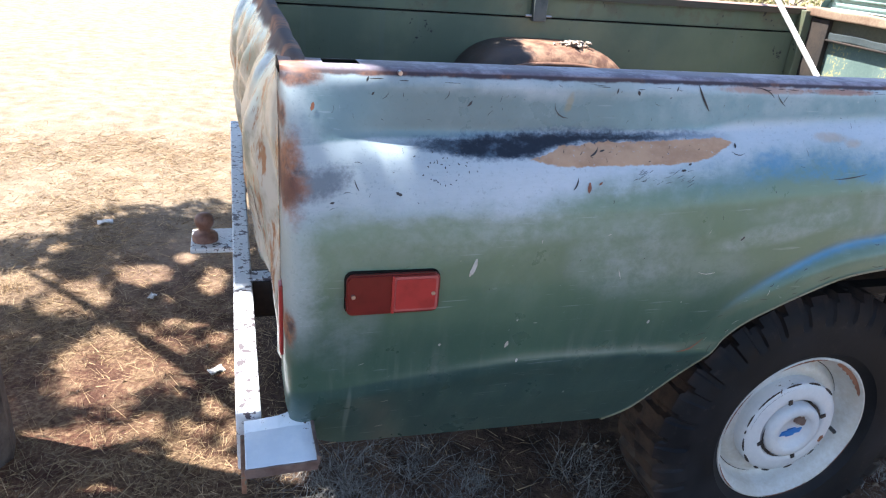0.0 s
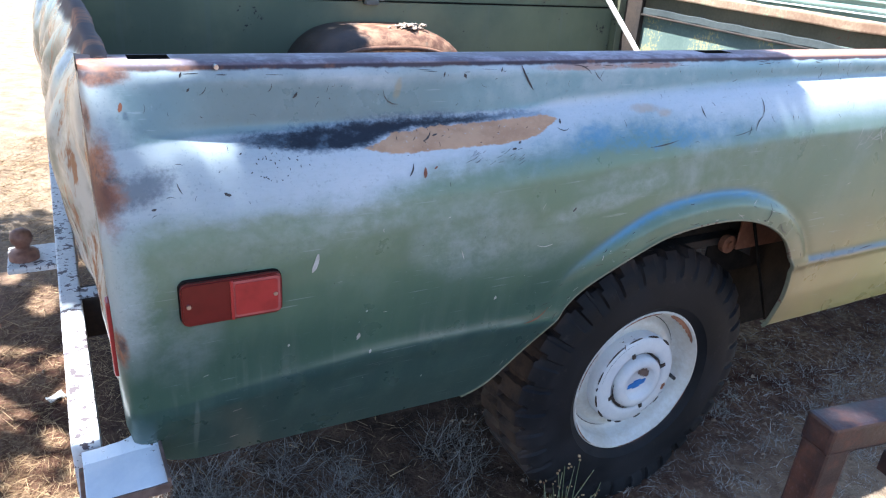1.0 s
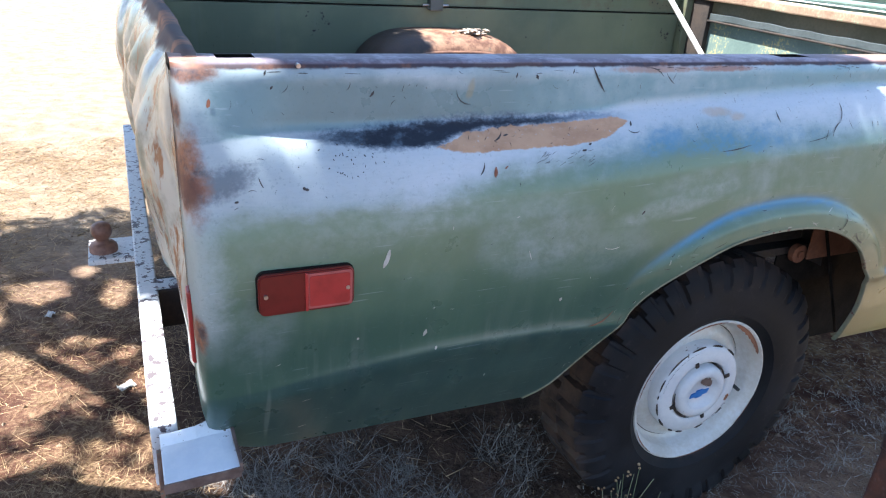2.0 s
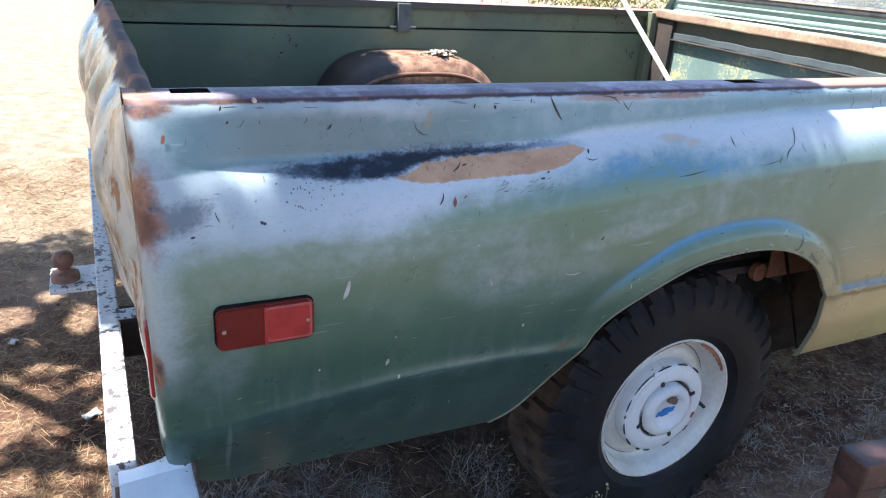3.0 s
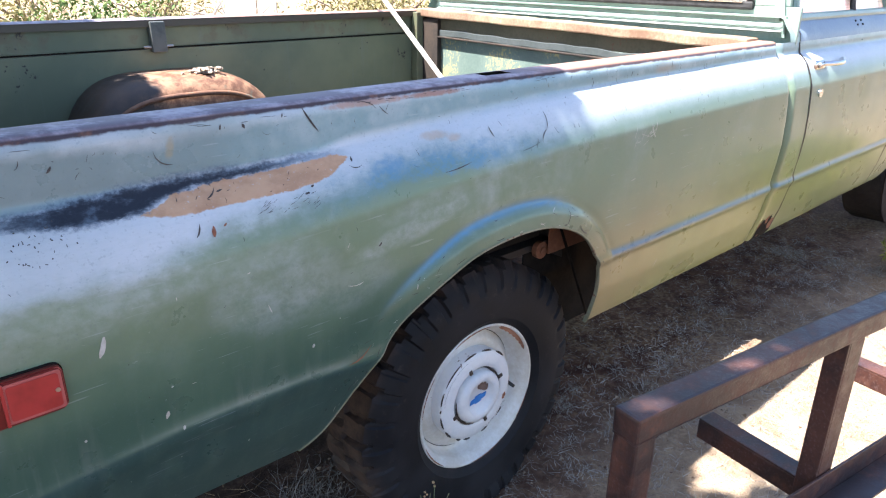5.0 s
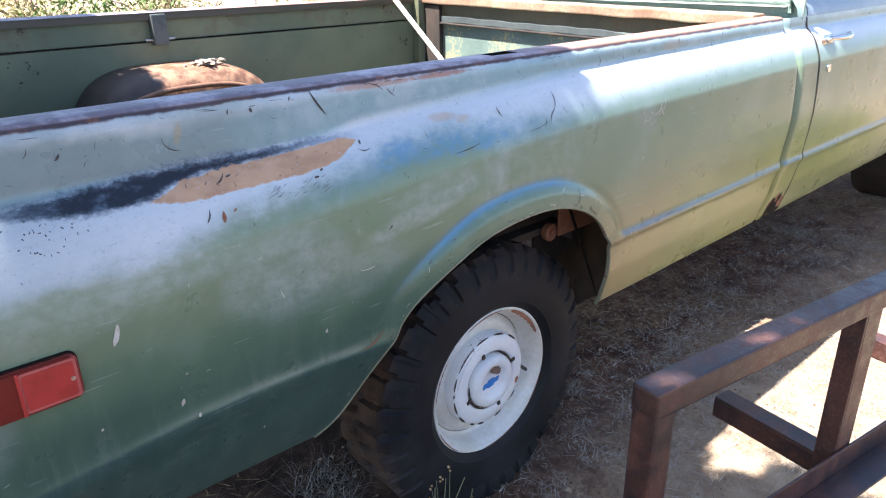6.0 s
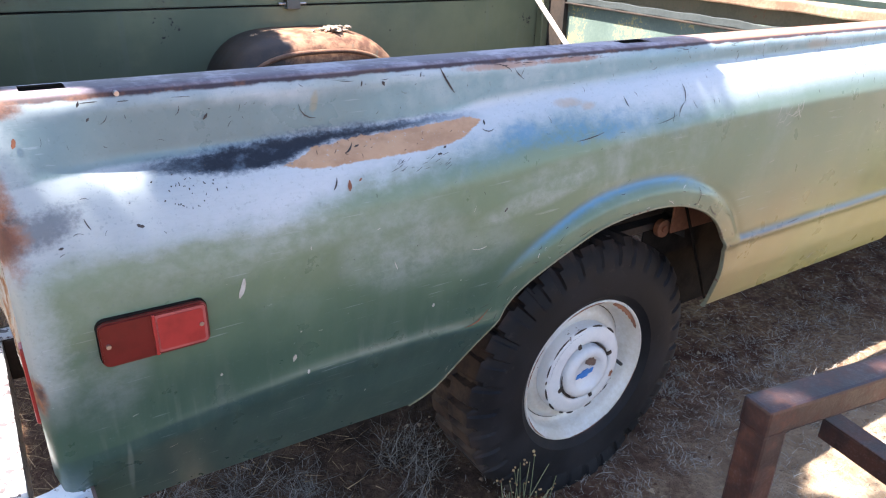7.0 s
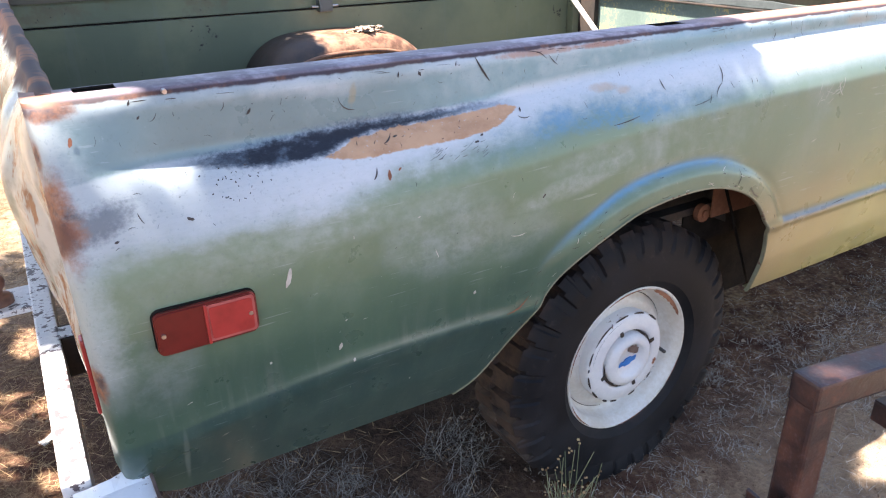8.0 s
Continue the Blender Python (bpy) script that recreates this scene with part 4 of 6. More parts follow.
def build_wheel(cx, cz, y_face, flip, mats, bulge=0.36, ground=None, cap="painted", lug=0.018):
    """A wheel with mud tyre; y_face is the rim's outer plane and flip the way inwards."""
    wh = new("wheel")
    wh.parent = truck
    tyre_mat, rim_mat, cap_mat = mats
    R = bulge
    prof = [(0.200, 0.012, 0), (0.212, -0.004, 0), (0.226, -0.012, 0), (0.228, -0.015, 0), (0.25, -0.020, 0), (0.275, -0.023, 0), (0.298, -0.021, 0), (0.309, -0.019, 0), (0.314, -0.017, 1), (0.335, -0.012, 1), (R - 0.026, -0.003, 1), (R - 0.018, 0.008, 2), (R - 0.018, 0.03, 2), (R - 0.018, 0.06, 2), (R - 0.018, 0.088, 2), (R - 0.018, 0.092, 3), (R - 0.018, 0.12, 3), (R - 0.018, 0.15, 3), (R - 0.018, 0.172, 3), (R - 0.026, 0.184, 4), (0.325, 0.193, 4), (0.30, 0.197, 0), (0.27, 0.20, 0), (0.212, 0.19, 0), (0.19, 0.17, 0)]
    n, k = 480, len(prof)
    wr = random.Random(int(cx * 10) + 3)
    wear = [wr.uniform(0.45, 1.0) for _ in range(80)]
    skew = [wr.uniform(0.58, 0.80) for _ in range(80)]
    vs, fs = [], []
    for i in range(n):          # lugs stand out of the shoulders in turn
        a = 2 * math.pi * i / n
        for r, y, kind in prof:
            if kind:
                inner = kind > 2
                p = a / (2 * math.pi) * 34 + (0.5 if inner else 0) + (0.09 - y) * (2.0 if kind in (2, 3) else 0)
                up = (p % 1.0) < skew[int(p) % 80]
                h = wear[int(p) % 80]
                if up and kind in (2, 3):
                    r += lug * h
                elif up:
                    y += (-0.005 if kind == 1 else 0.004) * h * min(1.0, lug / 0.014)
                    r += 0.28 * lug * h
                elif kind == 1:
                    y += 0.12 * lug
            vs.append((cx + r * math.cos(a), y_face + flip * y, cz + r * math.sin(a)))
    for i in range(n):
        for j in range(k - 1):
            q = (i * k + j, ((i + 1) % n) * k + j, ((i + 1) % n) * k + j + 1, i * k + j + 1)
            fs.append(q if flip > 0 else q[::-1])
    if ground is not None:
        vs = [(x, y - flip * 0.02 * max(0, (ground + 0.06 - z) / 0.06) if y < y_face + 0.05 else y, max(z, ground - 0.004)) for x, y, z in vs]
    me = mesh_of("tyre", vs, fs, tyre_mat)
    me.set_sharp_from_angle(angle=radians(38))
    part("tyre", me, wh, "black worn mud tyre with chunky lugs")
    rim = [(0.2065, 0.010), (0.2075, 0.002), (0.205, -0.002), (0.201, 0.0), (0.199, 0.007), (0.190, 0.013), (0.186, 0.034), (0.183, 0.052), (0.176, 0.060), (0.168, 0.061), (0.163, 0.055), (0.155, 0.048), (0.146, 0.044), (0.138, 0.046), (0.128, 0.046), (0.0, 0.046)]
    rv, rf = revolve(rim, 72, cx, cz, flip, y_face)
    me = mesh_of("rim", rv, rf, rim_mat)
    rimo = part("rim", me, wh, "white painted steel rim with rust chips" if cap == "painted" else "")
    ring = [(0.130, 0.046), (0.1315, 0.020), (0.1295, 0.013), (0.125, 0.009), (0.116, 0.006), (0.098, 0.003), (0.088, 0.004), (0.0845, 0.007), (0.083, 0.020)]
    centre = [(0.0765, 0.022), (0.0755, 0.004), (0.072, -0.006), (0.062, -0.010), (0.052, -0.010), (0.047, -0.007), (0.044, 0.000), (0.0, 0.003)]
    if cap == "painted":
        v, f = revolve(ring, 64, cx, cz, flip, y_face)
        part("cap_ring", mesh_of("cap_ring", v, f, cap_mat), wh, "chipped white hub ring")
        v, f = revolve([(0.084, 0.0190), (0.070, 0.0190)], 48, cx, cz, flip, y_face)
        part("groove", mesh_of("groove", v, f, M_DARK), wh)
        v, f = revolve(centre, 64, cx, cz, flip, y_face)
        part("hub_cap", mesh_of("hub_cap", v, f, cap_mat), wh, "white dished centre cap")
        def arc(nm, r0, r1, a0, a1, y, mat, nn=14):
            v = []
            for t in range(nn + 1):
                a = radians(a0 + (a1 - a0) * t / nn)
                w = math.sin(math.pi * t / nn) ** 0.5
                jit = 0.25 * math.sin(t * 2.3 + a0)
                rm, h = (r0 + r1) / 2, (r1 - r0) / 2 * w * (1 + jit)
                for rr in (rm - h, rm + h):
                    v.append((cx + rr * math.cos(a), y_face + flip * y, cz + rr * math.sin(a)))
            part(nm, mesh_of(nm, v, [(2 * t, 2 * t + 2, 2 * t + 3, 2 * t + 1) for t in range(nn)], mat), wh)
        for a0, a1 in ((40, 58), (66, 84), (92, 112), (116, 150), (155, 172), (176, 181), (186, 205), (210, 226), (236, 245), (250, 262), (280, 292), (312, 322)):
            arc("paint_chip", 0.1262, 0.1325, a0, a1, 0.0102, M_DARK)
        arc("rust_shade_patch", 0.187, 0.2035, 22, 68, 0.006, M_SOILRUST, 20)
        arc("rust_shade_patch", 0.2005, 0.2045, 80, 118, -0.0025, M_SOILRUST, 20)
        for a0, a1 in ((140, 175), (200, 232), (262, 300), (318, 345)):
            arc("paint_chip", 0.2015, 0.2045, a0, a1, -0.0025, M_SOILRUST, 16)
        arc("rust_shade_patch", 0.104, 0.116, 332, 344, 0.0035, M_SOILRUST, 6)
        arc("gap", 0.0775, 0.0835, 170, 262, 0.004, M_DARK, 20)
        arc("gap", 0.0785, 0.0825, 300, 330, 0.004, M_DARK, 10)
        arc("gap", 0.0775, 0.0830, 10, 66, 0.004, M_DARK, 16)
        # this brown arc paints the shade inside the dished centre
        arc("rust_shade_patch", 0.020, 0.043, 20, 105, -0.0005, M_BROWN, 12)
        # thin dark lines along the rim's steps and the hub ring
        for r0, r1, a0, a1, yy in ((0.1700, 0.1722, 18, 78, 0.0592), (0.1705, 0.1725, 205, 262, 0.0592), (0.1835, 0.1850, 150, 200, 0.047), (0.1195, 0.1203, 100, 175, 0.0065), (0.1185, 0.1193, 280, 330, 0.0065)):
            arc("edge_line", r0, r1, a0, a1, yy, M_DARK, 24)
        for k in range(4):      # clip slots in the ring
            a = radians(20 + 90 * k)
            m = Matrix.Translation((cx + 0.091 * math.cos(a), y_face - 0.0005, cz + 0.091 * math.sin(a))) @ Matrix.Rotation(-a, 4, 'Y')
            box_part("slot", (-0.009, 0.001, -0.005), (0.005, 0.006, 0.005), M_DARK, wh, "", 0.001, m)
        m = Matrix.Translation((cx - 0.004, y_face + flip * 0.0, cz - 0.004)) @ Matrix.Rotation(radians(-8), 4, 'Y') @ Matrix.Diagonal((0.72, 1, 0.72, 1))
        bm = bmesh.new()
        for pts in (((-0.043, -0.008), (-0.035, 0.008), (-0.012, 0.008), (-0.016, -0.008)), ((0.012, -0.008), (0.016, 0.008), (0.043, 0.008), (0.035, -0.008)), ((-0.018, -0.0145), (-0.012, 0.0145), (0.018, 0.0145), (0.012, -0.0145))):
            fv = [bm.verts.new(m @ Vector((px, -0.0015, pz))) for px, pz in pts]
            bm.faces.new(fv)
        g = bmesh.ops.extrude_face_region(bm, geom=list(bm.faces))
        bmesh.ops.translate(bm, vec=(0, 0.003, 0), verts=[v for v in g["geom"] if isinstance(v, bmesh.types.BMVert)])
        part("emblem", bm, wh, "plain blue emblem", M_BLUE)
        bm = bmesh.new()
        rod(bm, (cx + 0.150, y_face + 0.05, cz - 0.03), (cx + 0.142, y_face + 0.004, cz - 0.028), 0.005)
        part("valve", bm, wh, "black valve stem", M_SEAL)
    else:
        dome = [(0.138, 0.028), (0.136, 0.012), (0.125, 0.0), (0.10, -0.014), (0.07, -0.024), (0.04, -0.028), (0.0, -0.030)]
        v, f = revolve(dome, 48, cx, cz, flip, y_face)
        part("hub_cap", mesh_of("hub_cap", v, f, M_CHROME), wh, "dull chrome hub cap")
    return wh


M_REDRIM = mat_simple("dull_red_rim", (0.12, 0.045, 0.03), (0.2, 0.08, 0.05), 10, 0.6)
build_wheel(0.0, 0.345, 0.137, 1, (M_RUBBER, M_CREAM, M_WHITE), 0.380, -0.012)
build_wheel(0.0, 0.345 + ROLL, WIDE - 0.137, -1, (M_RUBBER, M_WHITE, M_WHITE), 0.366, -0.012, cap="plain")
build_wheel(3.33, 0.425, 0.115, 1, (M_DUSTY, M_REDRIM, M_CHROME), 0.352, 0.06, cap="plain", lug=0.003)
build_wheel(3.33, 0.425 + ROLL, WIDE - 0.115, -1, (M_DUSTY, M_REDRIM, M_CHROME), 0.352, 0.06, cap="plain", lug=0.003)


def build_under():
    for y in (0.55, WIDE - 0.63):
        box_part("frame_rail", (-1.2, y, 0.50), (3.9, y + 0.07, 0.63), M_DARK, truck, "", 0.005)
    bm = bmesh.new()
    rod(bm, (0, 0.3, 0.345), (0, WIDE - 0.3, 0.36), 0.045, 16)
    part("rear_axle", bm, truck, "", M_DARK)
    bm = bmesh.new()
    rod(bm, (3.27, 0.3, 0.425), (3.27, WIDE - 0.3, 0.44), 0.035, 16)
    part("front_axle", bm, truck, "", M_DARK)
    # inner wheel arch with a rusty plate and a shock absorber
    # three black sheets added to stand in for the shade inside the arch
    box_part("shade_sheet", (-0.38, 0.170, 0.735), (0.249, 0.175, 0.905), M_BLACK, truck, "", 0.001)
    box_part("shade_sheet", (0.20, 0.182, 0.60), (0.44, 0.187, 0.687), M_BLACK, truck, "", 0.001)
    box_part("shade_sheet", (0.44, 0.345, 0.27), (0.95, 0.352, 0.685), M_BLACK, truck, "black sheet standing in for shade", 0.002)
    bm = bmesh.new()
    rod(bm, (0.285, 0.131, 0.765), (0.45, 0.131, 0.44), 0.004, 10)
    part("brake_line", bm, truck, "", M_BLACK)
    bm = bmesh.new()
    rod(bm, (0.238, 0.150, 0.70), (0.238, 0.166, 0.70), 0.024, 18)
    rod(bm, (0.238, 0.144, 0.70), (0.238, 0.152, 0.70), 0.010, 14)
    part("spring_shackle", bm, truck, "rusty spring shackle", M_SOILRUST)


build_under()


def build_bumper():
    bp = new("rear_bumper")
    bp.parent = truck
    tagged(bp, "chipped white step bumper with tow ball")
    z = 0.62
    box_part("face_bar", (-1.296, 0.052, z - 0.12), (-1.254, 2.02, z), M_BUMPER, bp, "", 0.004)
    for y in (0.55, 1.42, 1.75):
        box_part("bracket", (-1.256, y, z - 0.10), (-1.19, y + 0.07, z - 0.006), M_DARK, bp, "", 0.004)
        box_part("bracket_top", (-1.256, y + 0.005, z - 0.008), (-1.205, y + 0.05, z - 0.001), M_BUMPER, bp, "", 0.002)
    bm = bmesh.new()
    box(bm, (-1.283, -0.056, z - 0.029), (-1.172, 0.047, z - 0.022), 0.002)
    bmesh.ops.subdivide_edges(bm, edges=[e for e in bm.edges if e.calc_length() > 0.05], cuts=5, use_grid_fill=True)
    for v in bm.verts:
        v.co.x += 0.02 * (v.co.y - 0.035) * -1 if v.co.x > -1.2 else 0
        v.co.z += 0.03 * (v.co.x + 1.29) - 0.06 * (0.035 - v.co.y) + max(0.0, v.co.y - 0.028) * 0.7 + 0.003 * noise.noise(v.co * 22)
        if v.co.x > -1.178:
            v.co.x += 0.006 * noise.noise((v.co.y * 60, 2, 7))
        if v.co.y > 0.04:
            v.co.y += 0.010 * noise.noise((v.co.x * 45, 5, 1)) + 0.14 * (v.co.x + 1.23)
    part("end_plate", bm, bp, "bent white end plate with rusty lip", M_PLATE)
    for lo, hi in (((-1.2845, -0.0585, z - 0.0405), (-1.172, -0.0555, z - 0.0225)), ((-1.174, -0.056, z - 0.034), (-1.169, 0.045, z - 0.0155))):
        bm = bmesh.new()
        box(bm, lo, hi, 0.001)
        bmesh.ops.subdivide_edges(bm, edges=[e for e in bm.edges if e.calc_length() > 0.05], cuts=8)
        for v in bm.verts:
            v.co.x += 0.02 * (v.co.y - 0.035) * -1 if v.co.x > -1.2 else 0
            v.co.z += 0.03 * (v.co.x + 1.29) - 0.06 * (0.035 - v.co.y) + 0.0012 * noise.noise(v.co * 60)
            v.co.y += 0.0014 * noise.noise(v.co * 75)
        part("rust_edge", bm, bp, "rust along the plate's edge", M_BROWN)
    box_part("end_lip", (-1.290, -0.058, z - 0.075), (-1.282, 0.04, z - 0.035), M_RUSTY, bp, "", 0.002)
    box_part("hitch_plate", (-1.405, 0.85, z - 0.065), (-1.29, 0.99, z - 0.05), M_BUMPER, bp, "", 0.004)
    vs, fs = [], []
    prof = [(0.0, 0.078), (0.012, 0.077), (0.022, 0.070), (0.0255, 0.058), (0.024, 0.046), (0.016, 0.036), (0.015, 0.026), (0.028, 0.022), (0.034, 0.014), (0.034, 0.0)]
    n = 24
    for i in range(n):
        a = 2 * math.pi * i / n
        vs += [(-1.368 + r * math.cos(a), 0.91 + r * math.sin(a), z - 0.05 + h) for r, h in prof]
    k = len(prof)
    fs = [(i * k + j, i * k + j + 1, ((i + 1) % n) * k + j + 1, ((i + 1) % n) * k + j) for i in range(n) for j in range(k - 1)]
    part("tow_ball", mesh_of("tow_ball", vs, fs, mat_simple("rusty_ball", (0.13, 0.06, 0.04), (0.24, 0.12, 0.08), 40, 0.55)), bp, "rusty tow ball")


build_bumper()


# ---- cab ----
def build_cab():
    def door_bottom(x):
        return 0.485
    farch = spline([(2.54, 0.46), (2.62, 0.492), (2.70, 0.520), (2.81, 0.575), (2.96, 0.680), (3.10, 0.800), (3.25, 0.868), (3.45, 0.878), (3.62, 0.82), (3.74, 0.68), (3.78, 0.46)], 8)
    for far in (False, True):
        skin("cab_corner", 1.306, 1.4475, 1.19, lambda x: 0.485, None, truck, M_SIDE, "", far, 0.01, 0.02, 0.0, top=False)
        d = skin("door", 1.4565, 2.4755, 1.19, door_bottom, None, truck, M_SIDE, "faded green door with chalky shoulder", far, 0.03, 0.0, 0.0, top=False)
        skin("front_fender", 2.4825, 4.10, 1.16, door_bottom, farch, truck, M_SIDE, "faded green front fender", far, 0.03, 0.0, 0.05, top=False)
        fy = (lambda v: WIDE - v) if far else (lambda v: v)
        fz = ROLL if far else 0
        # belt above the door shoulder, window frame and glass
        def belt(nm, x0, x1, mat, parent):
            pr = [(0.060, 1.188), (0.066, 1.215), (0.085, 1.240), (0.098, 1.262), (0.112, 1.268), (0.112, 1.255)]
            vs = [(x, fy(y), z + fz) for x in (x0, x1) for y, z in pr]
            k = len(pr)
            fs = [(j, k + j, k + j + 1, j + 1) for j in range(k - 1)]
            part(nm, mesh_of(nm, vs, fs if not far else [f[::-1] for f in fs], mat), parent)
        belt("belt", 1.456, 2.476, M_BLUEGREY, d)
        belt("belt", 1.375, 1.449, M_CAB, truck)
        wf = [(1.475, 1.262), (2.42, 1.262), (2.18, 1.66), (1.53, 1.66)]
        def bar(a, b, w, mat, nm, parent):
            bm = bmesh.new()
            pa, pb = Vector((a[0], fy(0.105 + 0.20 * (a[1] - 1.262)), a[1] + fz)), Vector((b[0], fy(0.105 + 0.20 * (b[1] - 1.262)), b[1] + fz))
            rod(bm, pa, pb, w, 8)
            return part(nm, bm, parent, "", mat)
        for i in range(4):
            bar(wf[i], wf[(i + 1) % 4], 0.016, M_CAB, "window_frame", d)
        bar((2.02, 1.265), (2.0, 1.655), 0.012, M_SEAL, "vent_post", d)
        gv = [(x, fy(0.112 + 0.20 * (z - 1.262)), z + fz) for x, z in wf]
        g = part("window_glass", mesh_of("window_glass", gv + [(x, y + (0.004 if not far else -0.004), z) for x, y, z in gv], [(0, 1, 2, 3), (7, 6, 5, 4), (0, 4, 5, 1), (1, 5, 6, 2), (2, 6, 7, 3), (3, 7, 4, 0)], M_GLASS, False), d)
        g.visible_shadow = False
        if not far:
            hz = 1.108
            hy = side_y(1.55, hz, None)
            bm = bmesh.new()
            box(bm, (1.500, hy - 0.010, hz - 0.017), (1.590, hy + 0.012, hz + 0.015), 0.008)
            box(bm, (1.520, hy - 0.020, hz - 0.010), (1.552, hy - 0.008, hz + 0.009), 0.005)
            grip = [Vector((1.56 + 0.17 * t, hy - 0.012 - 0.030 * math.sin(math.pi * min(1, t * 1.15)) ** 0.7, hz + 0.004 + 0.004 * t)) for t in np.linspace(0, 1, 14)]
            bm.from_mesh(mesh_of("lever", *tube(grip, 0.0085, 10), M_CHROME))
            for f in bm.faces:
                f.smooth = True
            part("door_handle", bm, d, "worn chrome door handle with push button", M_CHROME)
            bm = bmesh.new()
            rod(bm, (1.53, side_y(1.53, 1.014, None) - 0.006, 1.014), (1.53, 0.03, 1.014), 0.014, 18)
            part("door_lock", bm, d, "round chrome lock", M_CHROME)
    for gx, gw in ((1.452, 0.0052), (2.479, 0.0052)):
        zs = np.linspace(0.50, 1.185, 40)
        sec = section(gx)
        vs = [(gx + sgn * gw, float(np.interp(z, ZS, sec)) - 0.0004, z) for z in zs for sgn in (-1, 1)]
        part("panel_gap", mesh_of("panel_gap", vs, [(2 * i, 2 * i + 1, 2 * i + 3, 2 * i + 2) for i in range(len(zs) - 1)], M_DARK), truck)
    for hx, hz in ((2.00, 1.222), (2.055, 1.222), (2.00, 1.236), (2.055, 1.236)):
        bm = bmesh.new()
        hy = float(np.interp(hz, (1.215, 1.240), (0.066, 0.085)))
        rod(bm, (hx, hy - 0.002, hz), (hx, hy + 0.01, hz), 0.005, 10)
        part("mirror_hole", bm, truck, "", M_BLACK)
    # back wall with its window opening
    bw = new("cab_back_wall")
    bw.parent = truck
    for nm, lo, hi, mt in (("lower_sheet", (1.415, 0.06, 0.48), (1.43, WIDE - 0.06, 1.30), M_CAB), ("side_sheet", (1.415, 0.10, 1.30), (1.43, 0.235, 1.72), M_CAB), ("side_sheet", (1.415, WIDE - 0.235, 1.30), (1.43, WIDE - 0.10, 1.72), M_CAB), ("top_sheet", (1.415, 0.235, 1.67), (1.43, WIDE - 0.235, 1.74), M_CAB),
                           ("bead", (1.402, 0.10, 1.232), (1.417, WIDE - 0.10, 1.246), M_CAB), ("bead", (1.398, 0.10, 1.262), (1.417, WIDE - 0.10, 1.270), M_CAB), ("drip", (1.390, 0.11, 1.218), (1.417, WIDE - 0.11, 1.223), M_WHITE)):
        box_part(nm, lo, hi, mt, bw, "", 0.004)
    rw = new("rear_window")
    rw.parent = truck
    for lo, hi in (((1.400, 0.225, 1.285), (1.434, WIDE - 0.225, 1.315)), ((1.400, 0.225, 1.655), (1.434, WIDE - 0.225, 1.685)), ((1.400, 0.225, 1.315), (1.434, 0.255, 1.655)), ((1.400, WIDE - 0.255, 1.315), (1.434, WIDE - 0.225, 1.655))):
        box_part("seal", lo, hi, M_SEAL, rw, "black rubber window seal", 0.008)
    box_part("trim", (1.396, 0.26, 1.308), (1.403, WIDE - 0.26, 1.322), M_CHROME, rw, "thin bright trim", 0.003)
    g = box_part("glass", (1.414, 0.25, 1.31), (1.419, WIDE - 0.25, 1.66), M_GLASS, rw, "", 0.0)
    g.visible_shadow = False
    # rear corner posts of the cab, roof, windscreen, hood, seat
    for far in (False, True):
        y0 = WIDE - 0.06 if far else 0.06
        s = -1 if far else 1
        vs = [(1.40, y0 + s * 0.035, 1.20), (1.475, y0 + s * 0.035, 1.20), (1.53, y0 + s * 0.125, 1.70), (1.42, y0 + s * 0.125, 1.70), (1.42, y0 + s * 0.09, 1.20), (1.475, y0 + s * 0.09, 1.20), (1.53, y0 + s * 0.16, 1.70), (1.42, y0 + s * 0.16, 1.70)]
        part("corner_pillar", mesh_of("corner_pillar", vs, [(0, 1, 2, 3), (7, 6, 5, 4), (0, 3, 7, 4), (1, 5, 6, 2), (0, 4, 5, 1), (3, 2, 6, 7)], M_CAB, False), truck)
    bm = bmesh.new()
    box(bm, (1.40, 0.115, 1.70), (2.25, WIDE - 0.115, 1.78), 0.035)
    part("roof", bm, truck, "pale green cab roof", M_CAB)
    vs = [(2.50, 0.16, 1.26), (2.50, WIDE - 0.16, 1.26), (2.22, WIDE - 0.22, 1.71), (2.22, 0.22, 1.71)]
    g = part("windscreen", mesh_of("windscreen", vs + [(x + 0.006, y, z) for x, y, z in vs], [(0, 1, 2, 3), (7, 6, 5, 4), (0, 4, 5, 1), (1, 5, 6, 2), (2, 6, 7, 3), (3, 7, 4, 0)], M_GLASS, False), truck)
    g.visible_shadow = False
    bm = bmesh.new()
    box(bm, (2.48, 0.075, 1.13), (4.08, WIDE - 0.075, 1.24), 0.04)
    part("hood", bm, truck, "faded red-brown hood", mat_simple("rust_red_hood", (0.20, 0.065, 0.045), (0.30, 0.14, 0.10), 5, 0.5))
    box_part("front_panel_plate", (4.05, 0.06, 0.60), (4.10, WIDE - 0.06, 1.14), M_CAB, truck, "", 0.01)
    box_part("seat", (1.46, 0.2, 0.75), (1.62, WIDE - 0.2, 1.30), mat_simple("seat_vinyl", (0.30, 0.27, 0.22), (0.4, 0.37, 0.32), 8, 0.6), truck, "pale vinyl bench seat", 0.03)
    box_part("cab_floor", (1.44, 0.12, 0.50), (2.6, WIDE - 0.12, 0.52), M_DARK, truck, "", 0.002)
    box_part("sill", (1.38, 0.105, 0.455), (2.56, 0.14, 0.50), M_DARK, truck, "rusty rocker sill", 0.004)
